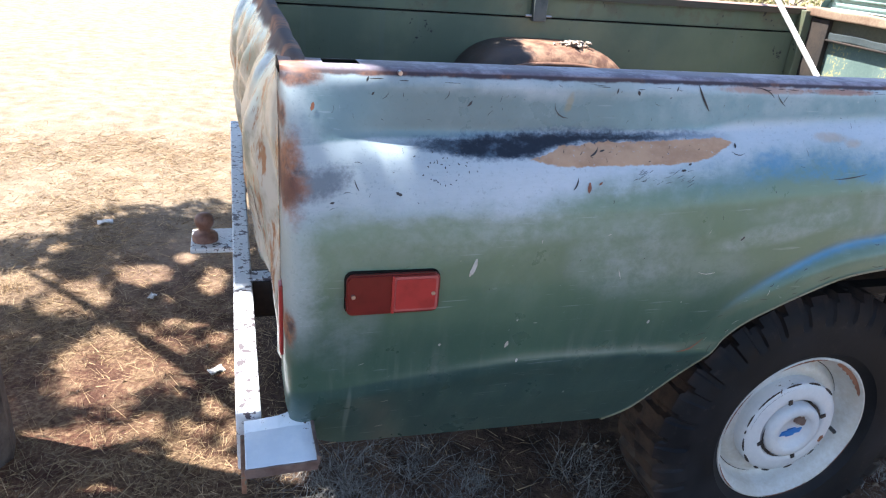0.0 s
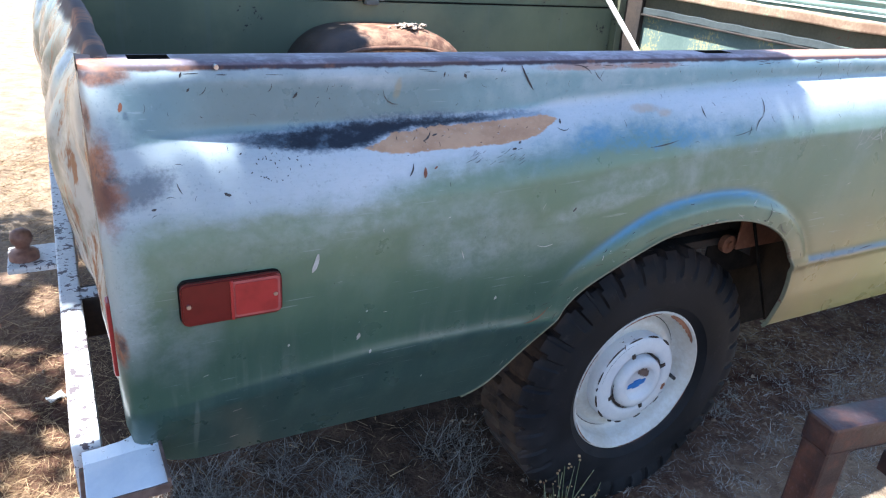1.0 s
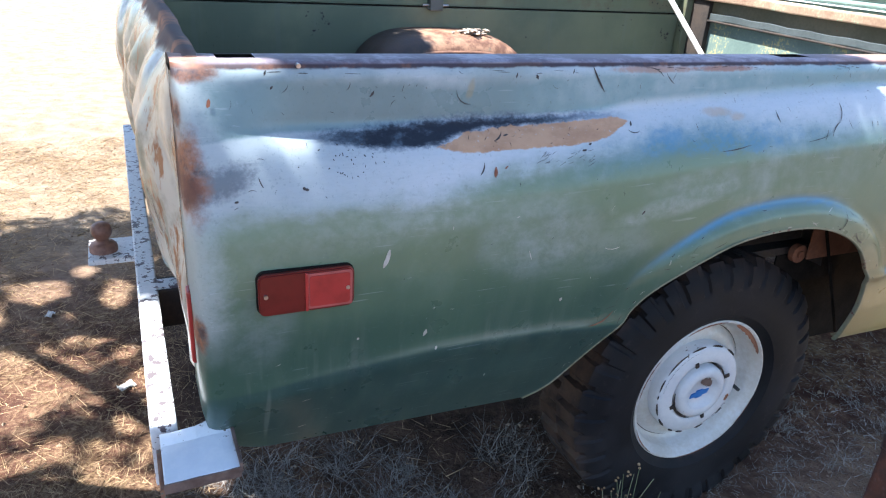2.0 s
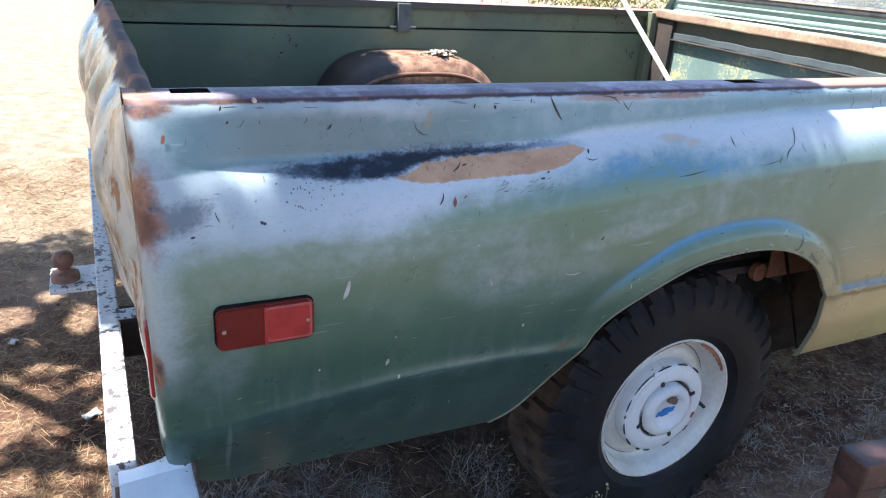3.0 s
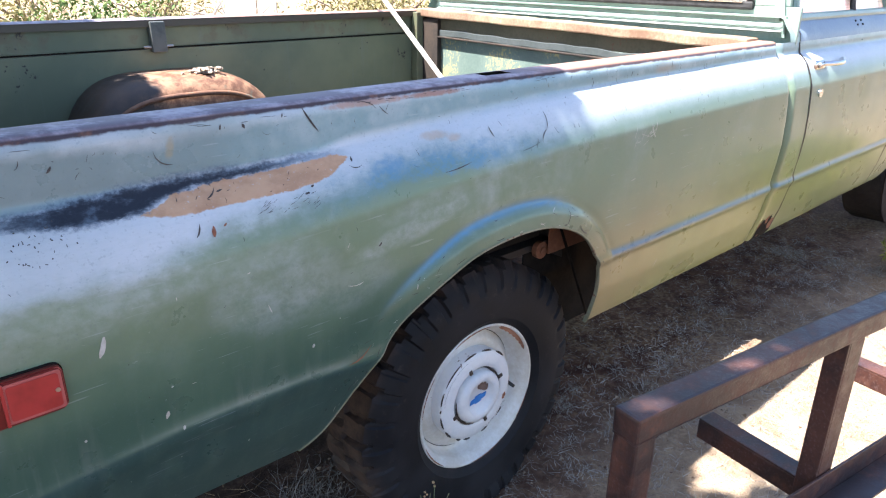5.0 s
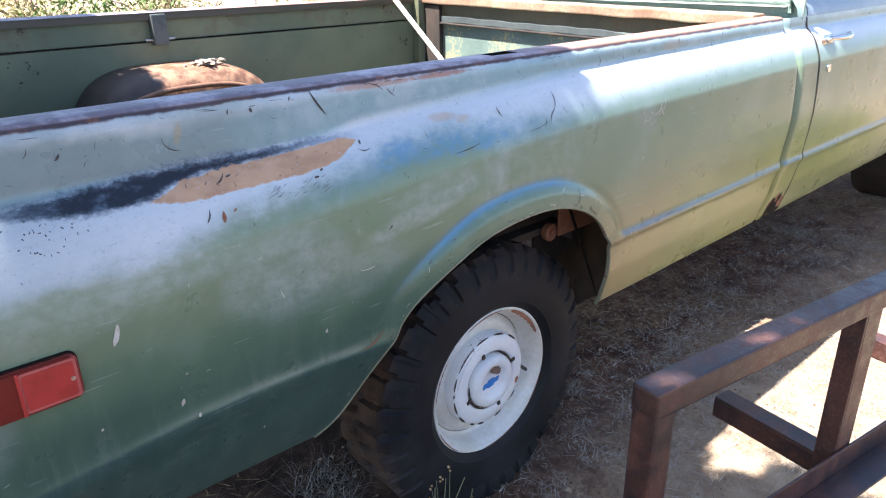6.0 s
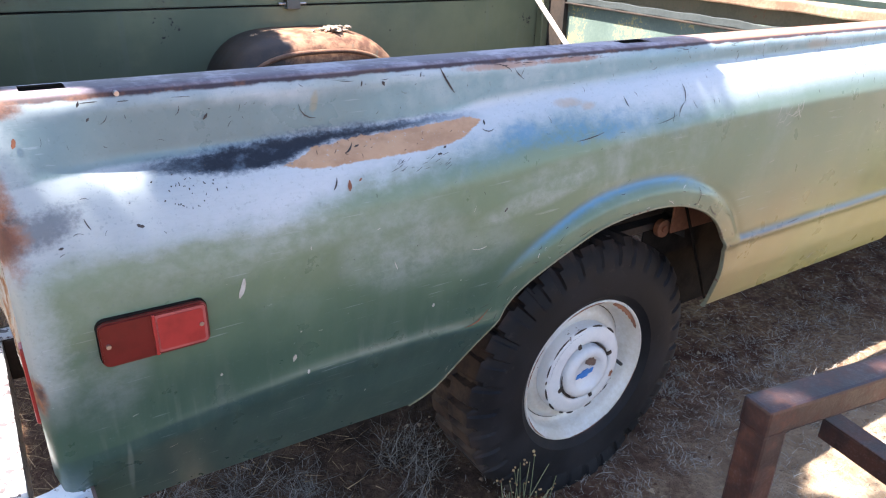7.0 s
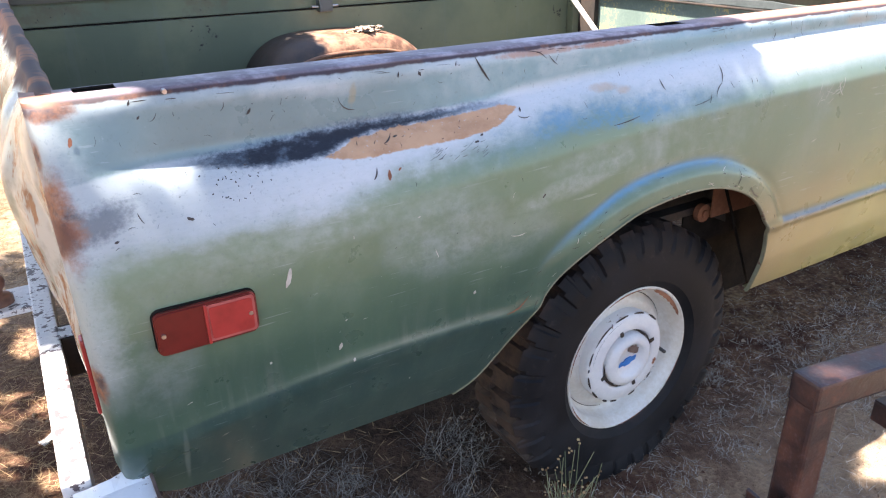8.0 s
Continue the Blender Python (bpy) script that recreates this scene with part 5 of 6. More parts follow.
    for nm, cx, cz, rx, rz, lift, mat, label in (("corner_rust", 1.385, 0.520, 0.075, 0.060, 0.0012, M_SOILRUST, "rusted lower cab corner"), ("rust_hole", 1.365, 0.512, 0.048, 0.046, 0.0022, M_BLACK, "rotted hole in the cab corner"), ("rust_hole", 1.418, 0.500, 0.032, 0.016, 0.0022, M_BLACK, ""), ("rust_hole", 1.400, 0.560, 0.012, 0.020, 0.0022, M_BLACK, "")):
        vs = []
        for ring in (0.0, 0.5, 1.0):
            for k in range(20):
                a = 2 * math.pi * k / 20
                w = ring * (1 + 0.55 * noise.noise((math.cos(a) * 2.1, math.sin(a) * 2.1, cx * 40)))
                px, pz = cx + rx * w * math.cos(a), max(0.4865, cz + rz * w * math.sin(a))
                px = min(max(px, 1.327), 1.4465)
                vs.append((px, side_y(px, pz, None) - lift, pz))
        fs = [(i * 20 + k, i * 20 + (k + 1) % 20, (i + 1) * 20 + (k + 1) % 20, (i + 1) * 20 + k) for i in range(2) for k in range(20)]
        part(nm, mesh_of(nm, vs, fs, mat), truck, label)


# the sky reflected in the door belt is put into its blue-grey
M_BLUEGREY = mat_simple("blue_grey_door_top", (0.14, 0.19, 0.25), (0.22, 0.28, 0.32), 4, 0.4)
build_cab()


# ---- marks on the near bed side ----
def build_marks():
    rnd = random.Random(5)
    groups = {"scuffing": ([], [], M_SCRATCH), "pale_scuffing": ([], [], M_PALE), "rust_flecking": ([], [], M_ORANGE)}

    def dash(kind, x, z, length, angle, w, bend=0.0):
        vs, fs, _ = groups[kind]
        n = 5
        b = len(vs)
        for k in range(n):
            t = k / (n - 1) - 0.5
            a = angle + bend * t
            px, pz = x + t * length * math.cos(a), z + t * length * math.sin(a)
            ww = w * (1 - 0.75 * abs(2 * t) ** 2) * rnd.uniform(0.7, 1.2)
            nx, nz = -math.sin(a) * ww / 2, math.cos(a) * ww / 2
            for s in (-1, 1):
                qx, qz = px + s * nx, pz + s * nz
                vs.append((qx, side_y(qx, qz) - 0.0011, qz))
        fs += [(b + 2 * k, b + 2 * k + 2, b + 2 * k + 3, b + 2 * k + 1) for k in range(n - 1)]
    for kind, x, z, length, angle, w, bend in (
            ("scuffing", -0.523, 1.163, 0.052, -0.98, 0.0036, 0.1), ("scuffing", -0.784, 1.133, 0.038, -0.72, 0.0018, 0.8), ("scuffing", -0.933, 1.147, 0.011, 0.9, 0.0042, 0.3),
            ("scuffing", -0.400, 1.180, 0.045, -0.35, 0.0022, -0.5), ("scuffing", -0.366, 1.162, 0.030, -0.75, 0.0018, 0.2), ("scuffing", -0.115, 1.094, 0.022, -1.25, 0.0030, 0.3),
            ("scuffing", 0.058, 1.098, 0.034, 1.45, 0.0024, 0.5), ("scuffing", 0.036, 1.070, 0.036, 0.85, 0.0022, -0.5), ("scuffing", 0.012, 1.056, 0.022, 1.15, 0.0018, 0.2),
            ("scuffing", -0.01, 1.050, 0.06, 0.18, 0.0014, 0.1), ("scuffing", -0.224, 1.040, 0.072, 0.12, 0.0020, 0.1), ("scuffing", -0.435, 0.937, 0.010, 0.8, 0.0042, 0.2),
            ("scuffing", -1.049, 1.023, 0.010, -0.4, 0.0050, 0.3), ("scuffing", -1.112, 1.035, 0.016, -1.2, 0.0022, 0.2), ("scuffing", -1.147, 1.010, 0.007, 0.2, 0.0030, 0.0),
            ("scuffing", -0.458, 1.090, 0.008, 1.3, 0.0040, 0.0), ("scuffing", -0.564, 1.053, 0.009, 0.1, 0.0038, 0.0), ("scuffing", -0.551, 1.062, 0.007, 0.3, 0.0030, 0.0), ("scuffing", -0.455, 1.076, 0.026, -0.1, 0.0018, 0.6),
            ("scuffing", -0.645, 1.169, 0.009, -1.1, 0.0046, 0.0), ("scuffing", -0.684, 1.172, 0.009, 1.4, 0.0030, 0.0), ("scuffing", -0.575, 1.178, 0.008, 1.4, 0.0026, 0.0), ("scuffing", -1.092, 1.180, 0.008, 1.2, 0.0030, 0.0), ("scuffing", -1.084, 1.160, 0.006, 0.9, 0.0030, 0.0),
            ("scuffing", 0.106, 0.872, 0.040, 1.30, 0.0026, 0.4), ("scuffing", 0.163, 0.825, 0.045, -0.75, 0.0022, 0.3), ("scuffing", -0.72, 1.076, 0.022, 0.55, 0.0026, 0.4), ("scuffing", -0.706, 1.079, 0.010, 0.2, 0.0022, 0.0),
            ("scuffing", 0.56, 0.716, 0.055, 0.05, 0.0018, 0.0), ("scuffing", -0.759, 1.033, 0.020, 1.1, 0.0026, 0.4),
            ("pale_scuffing", -0.926, 0.905, 0.032, 1.25, 0.0085, 0.2), ("pale_scuffing", -0.849, 0.752, 0.014, 1.3, 0.0060, 0.2), ("pale_scuffing", -0.826, 0.717, 0.008, 1.4, 0.0050, 0.0), ("pale_scuffing", -0.969, 0.763, 0.005, 1.4, 0.0040, 0.0),
            ("pale_scuffing", -0.704, 0.613, 0.006, 1.4, 0.0030, 0.0), ("pale_scuffing", -0.584, 0.779, 0.008, 1.4, 0.0050, 0.0), ("pale_scuffing", -0.838, 0.802, 0.004, 0.4, 0.0028, 0.0), ("pale_scuffing", -0.493, 0.872, 0.035, -0.05, 0.0018, 0.4),
            ("pale_scuffing", 0.462, 1.020, 0.040, -1.1, 0.0028, 0.4), ("pale_scuffing", 0.476, 1.030, 0.032, 1.2, 0.0024, 0.2), ("pale_scuffing", 0.455, 1.012, 0.02, 0.3, 0.0020, 0.2), ("pale_scuffing", 0.38, 0.91, 0.02, 0.2, 0.0018, 0.1), ("pale_scuffing", 0.60, 0.61, 0.03, 1.2, 0.0030, 0.3), ("pale_scuffing", 0.78, 0.55, 0.035, 1.0, 0.0034, 0.3), ("pale_scuffing", 0.43, 0.70, 0.07, 0.12, 0.0022, 0.2),
            ("rust_flecking", -1.172, 1.142, 0.012, 1.3, 0.0060, 0.2), ("rust_flecking", -0.737, 1.028, 0.016, 1.4, 0.0060, 0.1), ("rust_flecking", -0.717, 1.034, 0.007, 0.6, 0.0034, 0.0), ("rust_flecking", -0.478, 0.713, 0.06, 0.45, 0.0026, 0.5)):
        dash(kind, x, z, length, angle, w, bend)
    for k in range(150):
        x, z = rnd.uniform(-1.15, 1.28), rnd.choice((rnd.uniform(0.98, 1.18), rnd.uniform(1.12, 1.175), rnd.uniform(0.6, 1.1)))
        if arch_distance(x, z, ARCH_LINE)[0] < 0.02:
            continue
        dash("scuffing", x, z, rnd.uniform(0.003, 0.014) * rnd.choice((0.4, 0.6, 1.2)), rnd.uniform(-0.6, 2.2), rnd.uniform(0.0005, 0.0012), rnd.uniform(-0.9, 0.9))
    for k in range(34):     # specks beside the dark scuff
        x = rnd.gauss(-0.965, 0.028)
        z = 1.05 + rnd.gauss(0, 0.014)
        dash("scuffing", x, z, rnd.uniform(0.0015, 0.004), rnd.uniform(0, 3), rnd.uniform(0.0010, 0.0020))
    for k in range(26):     # short hatch below the tan patch
        x = rnd.uniform(-0.66, -0.54)
        dash("scuffing", x, 1.042 + rnd.uniform(-0.012, 0.012), rnd.uniform(0.006, 0.018), rnd.uniform(0.15, 0.6), 0.0007)
    for k in range(40):
        x, z = rnd.uniform(-1.12, 1.28), rnd.uniform(0.56, 1.0)
        if arch_distance(x, z, ARCH_LINE)[0] < 0.02:
            continue
        dash("pale_scuffing", x, z, rnd.uniform(0.003, 0.02) * rnd.choice((0.4, 1)), rnd.choice((rnd.gauss(0.15, 0.2), rnd.gauss(1.4, 0.3))), rnd.uniform(0.0007, 0.0018))
    for k in range(9):      # light scrub marks
        dash("pale_scuffing", 0.42 + rnd.uniform(-0.05, 0.04), 1.015 + rnd.uniform(-0.02, 0.02), rnd.uniform(0.02, 0.06), rnd.gauss(0.5, 0.5), 0.0012)
    for k in range(16):     # specks on the bare patch
        dash("scuffing", rnd.uniform(-0.78, -0.52), 1.081 + rnd.gauss(0, 0.008), rnd.uniform(0.002, 0.008), rnd.uniform(0, 3), rnd.uniform(0.0006, 0.0014))
    for k in range(46):     # upright nicks below the rail and on the lit shoulder
        dash("scuffing", rnd.uniform(0.08, 1.3), rnd.choice((rnd.uniform(1.15, 1.178), rnd.uniform(1.06, 1.15))), rnd.uniform(0.004, 0.022), 1.57 + rnd.gauss(0, 0.35), rnd.uniform(0.0008, 0.0020), rnd.uniform(-0.8, 0.8))
    for k in range(64):     # chips along the raised lip of the arch
        i = rnd.randrange(26, len(ARCH_LINE) - 14)
        p, q = ARCH_LINE[i], ARCH_LINE[i + 1]
        a = math.atan2(q[1] - p[1], q[0] - p[0])
        off = rnd.choice((rnd.uniform(0.004, 0.012), rnd.uniform(0.006, 0.045), rnd.gauss(0.050, 0.003)))
        kind = rnd.choice(("scuffing", "scuffing", "scuffing", "pale_scuffing")) if off < 0.045 else "scuffing"
        dash(kind, p[0] - math.sin(a) * off, p[1] + math.cos(a) * off, rnd.uniform(0.004, 0.03) * rnd.choice((0.5, 1)), a + rnd.gauss(0, 0.3), rnd.uniform(0.0006, 0.0018), rnd.uniform(-0.6, 0.6))
    for k in range(26):     # rust nibbling at the rail's lower edge
        dash("scuffing", rnd.uniform(-1.1, 0.3), 1.180 + rnd.gauss(0, 0.0018), rnd.uniform(0.006, 0.03), rnd.gauss(0, 0.06), rnd.uniform(0.0006, 0.0016))
    for name, (vs, fs, mat) in groups.items():
        tagged(part(name, mesh_of(name, vs, fs, mat), bed_near), kind="stuff")


build_marks()


# ---- things in the bed ----
def build_pole():
    bm = bmesh.new()
    rod(bm, (0.90, 0.90, 0.672), (0.90, 2.02, 1.54), 0.0108, 12)
    tagged(part("pole", bm, None, "slim white pole leaning across the truck bed", M_POLE), category="pole")


build_pole()


def build_rubble():
    rnd = random.Random(3)
    bm = bmesh.new()
    for k in range(44):
        c = Vector((0.035 + rnd.gauss(0, 0.026), WIDE - 0.30 + rnd.gauss(0, 0.014), 1.024 + rnd.uniform(0, 0.016)))
        r = bmesh.ops.create_icosphere(bm, subdivisions=1, radius=rnd.uniform(0.004, 0.009), matrix=Matrix.Translation(c) @ Matrix.Rotation(rnd.uniform(0, 3), 4, 'Z') @ Matrix.Diagonal((2.8, 0.9, 0.7, 1)))
        for v in r["verts"]:
            v.co += Vector((rnd.gauss(0, 0.002), rnd.gauss(0, 0.002), rnd.gauss(0, 0.002)))
    tagged(part("rubble", bm, None, "small heap of pale crumbs on the wheel housing", M_ROCK), category="rubble")


build_rubble()


# ---- steel rack ----
def build_rack():
    rack = tagged(new("steel_rack"), "rusty welded steel tube rack beside the truck", "rack")
    o, u = Vector((-0.406, -0.538, 0)), Vector((1.0, -0.164, 0)).normalized()
    w = Vector((-u.y, u.x, 0))        # towards the truck
    fr = Matrix(((u.x, w.x, 0, o.x), (u.y, w.y, 0, o.y), (0, 0, 1, 0), (0, 0, 0, 1)))
    def b(name, lo, hi, label="", bevel=0.006):
        return box_part(name, lo, hi, M_RACK, rack, label, bevel, fr)
    b("top_rail", (0.0, -0.0235, 0.786), (2.6, 0.0235, 0.830), "", 0.005)
    b("end_post", (0.002, -0.022, 0.0), (0.046, 0.022, 0.789), "", 0.005)
    b("weld", (0.001, -0.0225, 0.7845), (0.048, 0.0225, 0.7875), "", 0.001)
    for x in (0.555, 1.55, 2.5):
        b("post", (x, -0.021, 0.0), (x + 0.006, 0.018, 0.788), "", 0.002)
        b("post_flange", (x + 0.006, -0.021, 0.0), (x + 0.055, -0.015, 0.788), "", 0.002)
    b("lower_rail", (0.046, -0.085, 0.432), (2.6, -0.028, 0.438), "", 0.002)
    b("lower_rail_web", (0.046, -0.028, 0.432), (2.6, -0.0225, 0.490), "", 0.002)
    for x in (0.585, 1.145, 1.75):
        b("cross_bar", (x, -0.014, 0.438), (x + 0.050, 0.27, 0.444), "", 0.002)
        b("cross_bar_web", (x, -0.014, 0.392), (x + 0.006, 0.27, 0.438), "", 0.002)
    b("clip", (-0.045, -0.02, 0.55), (0.0, -0.014, 0.64), "", 0.002)
    b("clip_side", (-0.045, -0.014, 0.55), (-0.039, 0.02, 0.64), "", 0.002)
    b("foot_bar", (0.565, -0.30, 0.352), (0.615, -0.085, 0.392))


build_rack()


# ---- plants ----
def mat_leaf(name, c1, c2, rough=0.7):
    m = Mat(name)
    g = m.n.new("ShaderNodeNewGeometry")
    col = m.mix(g.outputs["Random Per Island"], c1, c2)
    m.b.inputs["Subsurface Weight"].default_value = 0.0
    return m.set(col, rough, 0.0, 0.3)


M_STRAW = mat_leaf("dry_straw", (0.085, 0.042, 0.020), (0.48, 0.33, 0.175))
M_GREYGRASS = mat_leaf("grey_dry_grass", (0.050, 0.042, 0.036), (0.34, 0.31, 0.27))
M_PALEGRASS = mat_leaf("pale_dead_grass", (0.12, 0.10, 0.085), (0.46, 0.42, 0.36))
M_DRYLEAF = mat_leaf("dry_shrub_leaf", (0.12, 0.115, 0.04), (0.30, 0.26, 0.11))
M_GREENSTEM = mat_leaf("green_stem", (0.10, 0.12, 0.06), (0.24, 0.24, 0.14))
M_JUNIPER = mat_leaf("juniper_leaf", (0.045, 0.085, 0.02), (0.12, 0.18, 0.045))
M_BUSH = mat_leaf("yellow_green_leaf", (0.10, 0.125, 0.02), (0.33, 0.32, 0.06))
M_BARK = mat_simple("grey_brown_bark", (0.09, 0.06, 0.045), (0.19, 0.14, 0.11), 10, 0.9, bump=0.8, dist=0.02)
M_DEADWOOD = mat_simple("bleached_dead_wood", (0.30, 0.26, 0.23), (0.46, 0.42, 0.38), 10, 0.85)


def blades(name, spots, mat, label, category, seed):
    """Many thin bent blades in one mesh: (x, y, height, spread, count) for each tuft."""
    rnd = np.random.RandomState(seed)
    V, F = [], []
    for x, y, h, sp, n in spots:
        for _ in range(n):
            a, lean = rnd.uniform(0, 6.283), rnd.uniform(0.3, 1.25)
            bx, by = x + rnd.normal(0, sp * 0.35), y + rnd.normal(0, sp * 0.35)
            bz = ground_z(bx, by) - 0.004
            L, w = h * rnd.uniform(0.4, 1.15), rnd.uniform(0.0005, 0.0012)
            k = len(V)
            px, py, pz, el, az = bx, by, bz, rnd.uniform(0.5, 1.35) - 0.3 * lean, a
            for t in range(5):
                f = w * (1 - 0.22 * t)
                V += [(px - math.sin(az) * f, py + math.cos(az) * f, pz), (px + math.sin(az) * f, py - math.cos(az) * f, pz)]
                st = L / 4
                px, py, pz = px + math.cos(el) * math.cos(az) * st, py + math.cos(el) * math.sin(az) * st, max(bz + 0.003, pz + math.sin(el) * st)
                el -= rnd.uniform(0.1, 0.85) * lean
                az += rnd.normal(0, 0.7)
            F += [(k + 2 * t, k + 2 * t + 1, k + 2 * t + 3, k + 2 * t + 2) for t in range(4)]
    me = bpy.data.meshes.new(name)
    me.from_pydata(V, [], F)
    me.materials.append(mat)
    return tagged(part(name, me), label, category, kind="stuff")


def litter(name, n, region, mat, label, seed, length=(0.02, 0.10)):
    """Loose straws lying on the ground."""
    rnd = np.random.RandomState(seed)
    V, F = [], []
    x0, x1, y0, y1 = region
    for _ in range(n):
        x, y = rnd.uniform(x0, x1), rnd.uniform(y0, y1)
        if noise.noise((x * 2.3, y * 2.3, 11)) + rnd.uniform(-0.5, 0.5) < -0.1:
            continue
        if -1.16 < x < 0.4 and y > 0.12 and rnd.uniform(0, 1) < 0.88:      # little falls under the bed
            continue
        a, L, w = rnd.uniform(0, 6.283), rnd.uniform(*length), rnd.uniform(0.0004, 0.0011)
        dx, dy = math.cos(a) * L / 2, math.sin(a) * L / 2
        z0 = ground_z(x, y) + 0.003
        t = rnd.uniform(-0.25, 0.25) * L
        k = len(V)
        V += [(x - dx - dy / L * 2 * w, y - dy + dx / L * 2 * w, z0 - t * 0.2), (x - dx + dy / L * 2 * w, y - dy - dx / L * 2 * w, z0), (x + dx, y + dy, z0 + abs(t) + 0.006)]
        F.append((k, k + 1, k + 2))
    me = bpy.data.meshes.new(name)
    me.from_pydata(V, [], F)
    me.materials.append(mat)
    return tagged(part(name, me), label, "straw", kind="stuff")


def build_grass():
    rnd = random.Random(8)
    spots = []
    for k in range(30):     # tufts under the bed's lower edge
        x, y = rnd.uniform(-1.2, -0.28), rnd.gauss(0.46, 0.12)
        spots.append((x, y, rnd.uniform(0.09, 0.19), 0.09, 70))
    pale = []
    for k in range(290):
        pale.append((rnd.uniform(-0.3, 2.8), rnd.uniform(-0.5, 0.4), rnd.uniform(0.025, 0.07), rnd.uniform(0.04, 0.09), rnd.randrange(25, 80)))
    blades("pale_grass", pale, M_PALEGRASS, "pale dead grass on bare soil beside the rack", "grass", 6)
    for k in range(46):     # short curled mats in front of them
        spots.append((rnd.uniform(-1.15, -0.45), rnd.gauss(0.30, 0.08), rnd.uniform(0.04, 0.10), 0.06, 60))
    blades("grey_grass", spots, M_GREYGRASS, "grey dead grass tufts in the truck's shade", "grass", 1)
    spots = []
    for k in range(260):
        x, y = rnd.uniform(-3.4, -1.0), rnd.uniform(0.2, 4.5)
        spots.append((x, y, rnd.uniform(0.03, 0.10), 0.12, 30))
    for k in range(120):
        spots.append((rnd.uniform(0.3, 3.2), rnd.uniform(-1.6, -0.4), rnd.uniform(0.02, 0.05), 0.10, 20))
    spots += [(-2.15, 1.87, 0.2, 0.1, 120), (0.32, -0.36, 0.10, 0.05, 90)]
    blades("straw_grass", spots, M_STRAW, "dry yellow grass tufts on the ground", "grass", 2)
    litter("straw_litter", 115000, (-3.2, -0.3, 0.1, 4.2), M_STRAW, "loose dry straw and needles", 3, (0.015, 0.075))
    litter("grey_litter", 38000, (-0.4, 3.2, -1.3, 0.6), M_PALEGRASS, "loose grey straw on bare soil", 4, (0.008, 0.045))


build_grass()


def build_pebbles():
    rnd = np.random.RandomState(9)
    V, F = [], []
    tet = np.array([(1, 0, -0.3), (-0.5, 0.87, -0.3), (-0.5, -0.87, -0.3), (0.2, 0.1, 0.6)])
    for _ in range(5200):
        if rnd.rand() < 0.5:
            x, y = rnd.uniform(-3.2, -0.9), rnd.uniform(0.1, 4.0)
        else:
            x, y = rnd.uniform(-0.4, 3.2), rnd.uniform(-1.3, 0.6)
        r = rnd.gamma(1.5, 0.0028) + 0.0015
        a = rnd.uniform(0, 6.28)
        p = tet * r * rnd.uniform(0.6, 1.3, 3)
        c, q = math.cos(a), math.sin(a)
        gz = ground_z(x, y)
        k = len(V)
        V += [(x + c * t[0] - q * t[1], y + q * t[0] + c * t[1], gz + t[2] + 0.001) for t in p]
        F += [(k, k + 1, k + 3), (k + 1, k + 2, k + 3), (k + 2, k, k + 3)]
    me = bpy.data.meshes.new("gravel")
    me.from_pydata(V, [], F)
    me.materials.append(mat_leaf("clods", (0.09, 0.045, 0.028), (0.34, 0.25, 0.17), 0.95))
    tagged(part("gravel", me), "small clods and grit on dry soil", "gravel", kind="stuff")
    for x, y, sz, a in ((-1.37, 1.16, 0.026, 0.5), (-1.62, 1.72, 0.02, 1.2), (-1.90, 2.52, 0.035, 0.2)):
        xs = np.linspace(-1, 1, 6)
        vs = []
        for lift in (0.004, 0.0):
            for u in xs:
                for v in xs:
                    px, py = x + sz * (u * math.cos(a) - 0.6 * v * math.sin(a)), y + sz * (u * math.sin(a) + 0.6 * v * math.cos(a))
                    vs.append((px, py, ground_z(px, py) + 0.008 + lift + 0.010 * noise.noise((u * 1.6, v * 1.6, x))))
        fs = grid_faces(6, 6) + [tuple(k + 36 for k in f[::-1]) for f in grid_faces(6, 6)]
        tagged(part("paper_scrap", mesh_of("paper_scrap", vs, fs, M_POLE, False)), "crumpled pale scrap lying on dry grass", "scrap", "scraps on the ground")


build_pebbles()


def build_weed():
    rnd = random.Random(4)
    wd = tagged(new("wildflower"), "thin green weed with pale seed heads beside the tyre", "plant")
    base = Vector((-0.285, 0.03, ground_z(-0.285, 0.03)))
    bm, heads = bmesh.new(), bmesh.new()
    for k in range(34):
        a, l = rnd.uniform(0, 6.28), rnd.uniform(0.12, 0.24)
        tip = base + Vector((math.cos(a) * l * 0.35, math.sin(a) * l * 0.3, l))
        rod(bm, base + Vector((rnd.gauss(0, 0.02), rnd.gauss(0, 0.02), -0.01)), tip, 0.0018, 5, 0.0009)
        if k % 2 == 0:
            for j in range(3):
                bmesh.ops.create_icosphere(heads, subdivisions=1, radius=rnd.uniform(0.002, 0.0042), matrix=Matrix.Translation(tip + Vector((rnd.gauss(0, 0.008), rnd.gauss(0, 0.006), rnd.gauss(0, 0.006)))))
    tagged(part("foliage", bm, wd, "", M_GREENSTEM), kind="stuff")
    tagged(part("seed_heads", heads, wd, "", M_STRAW), kind="stuff")


build_weed()


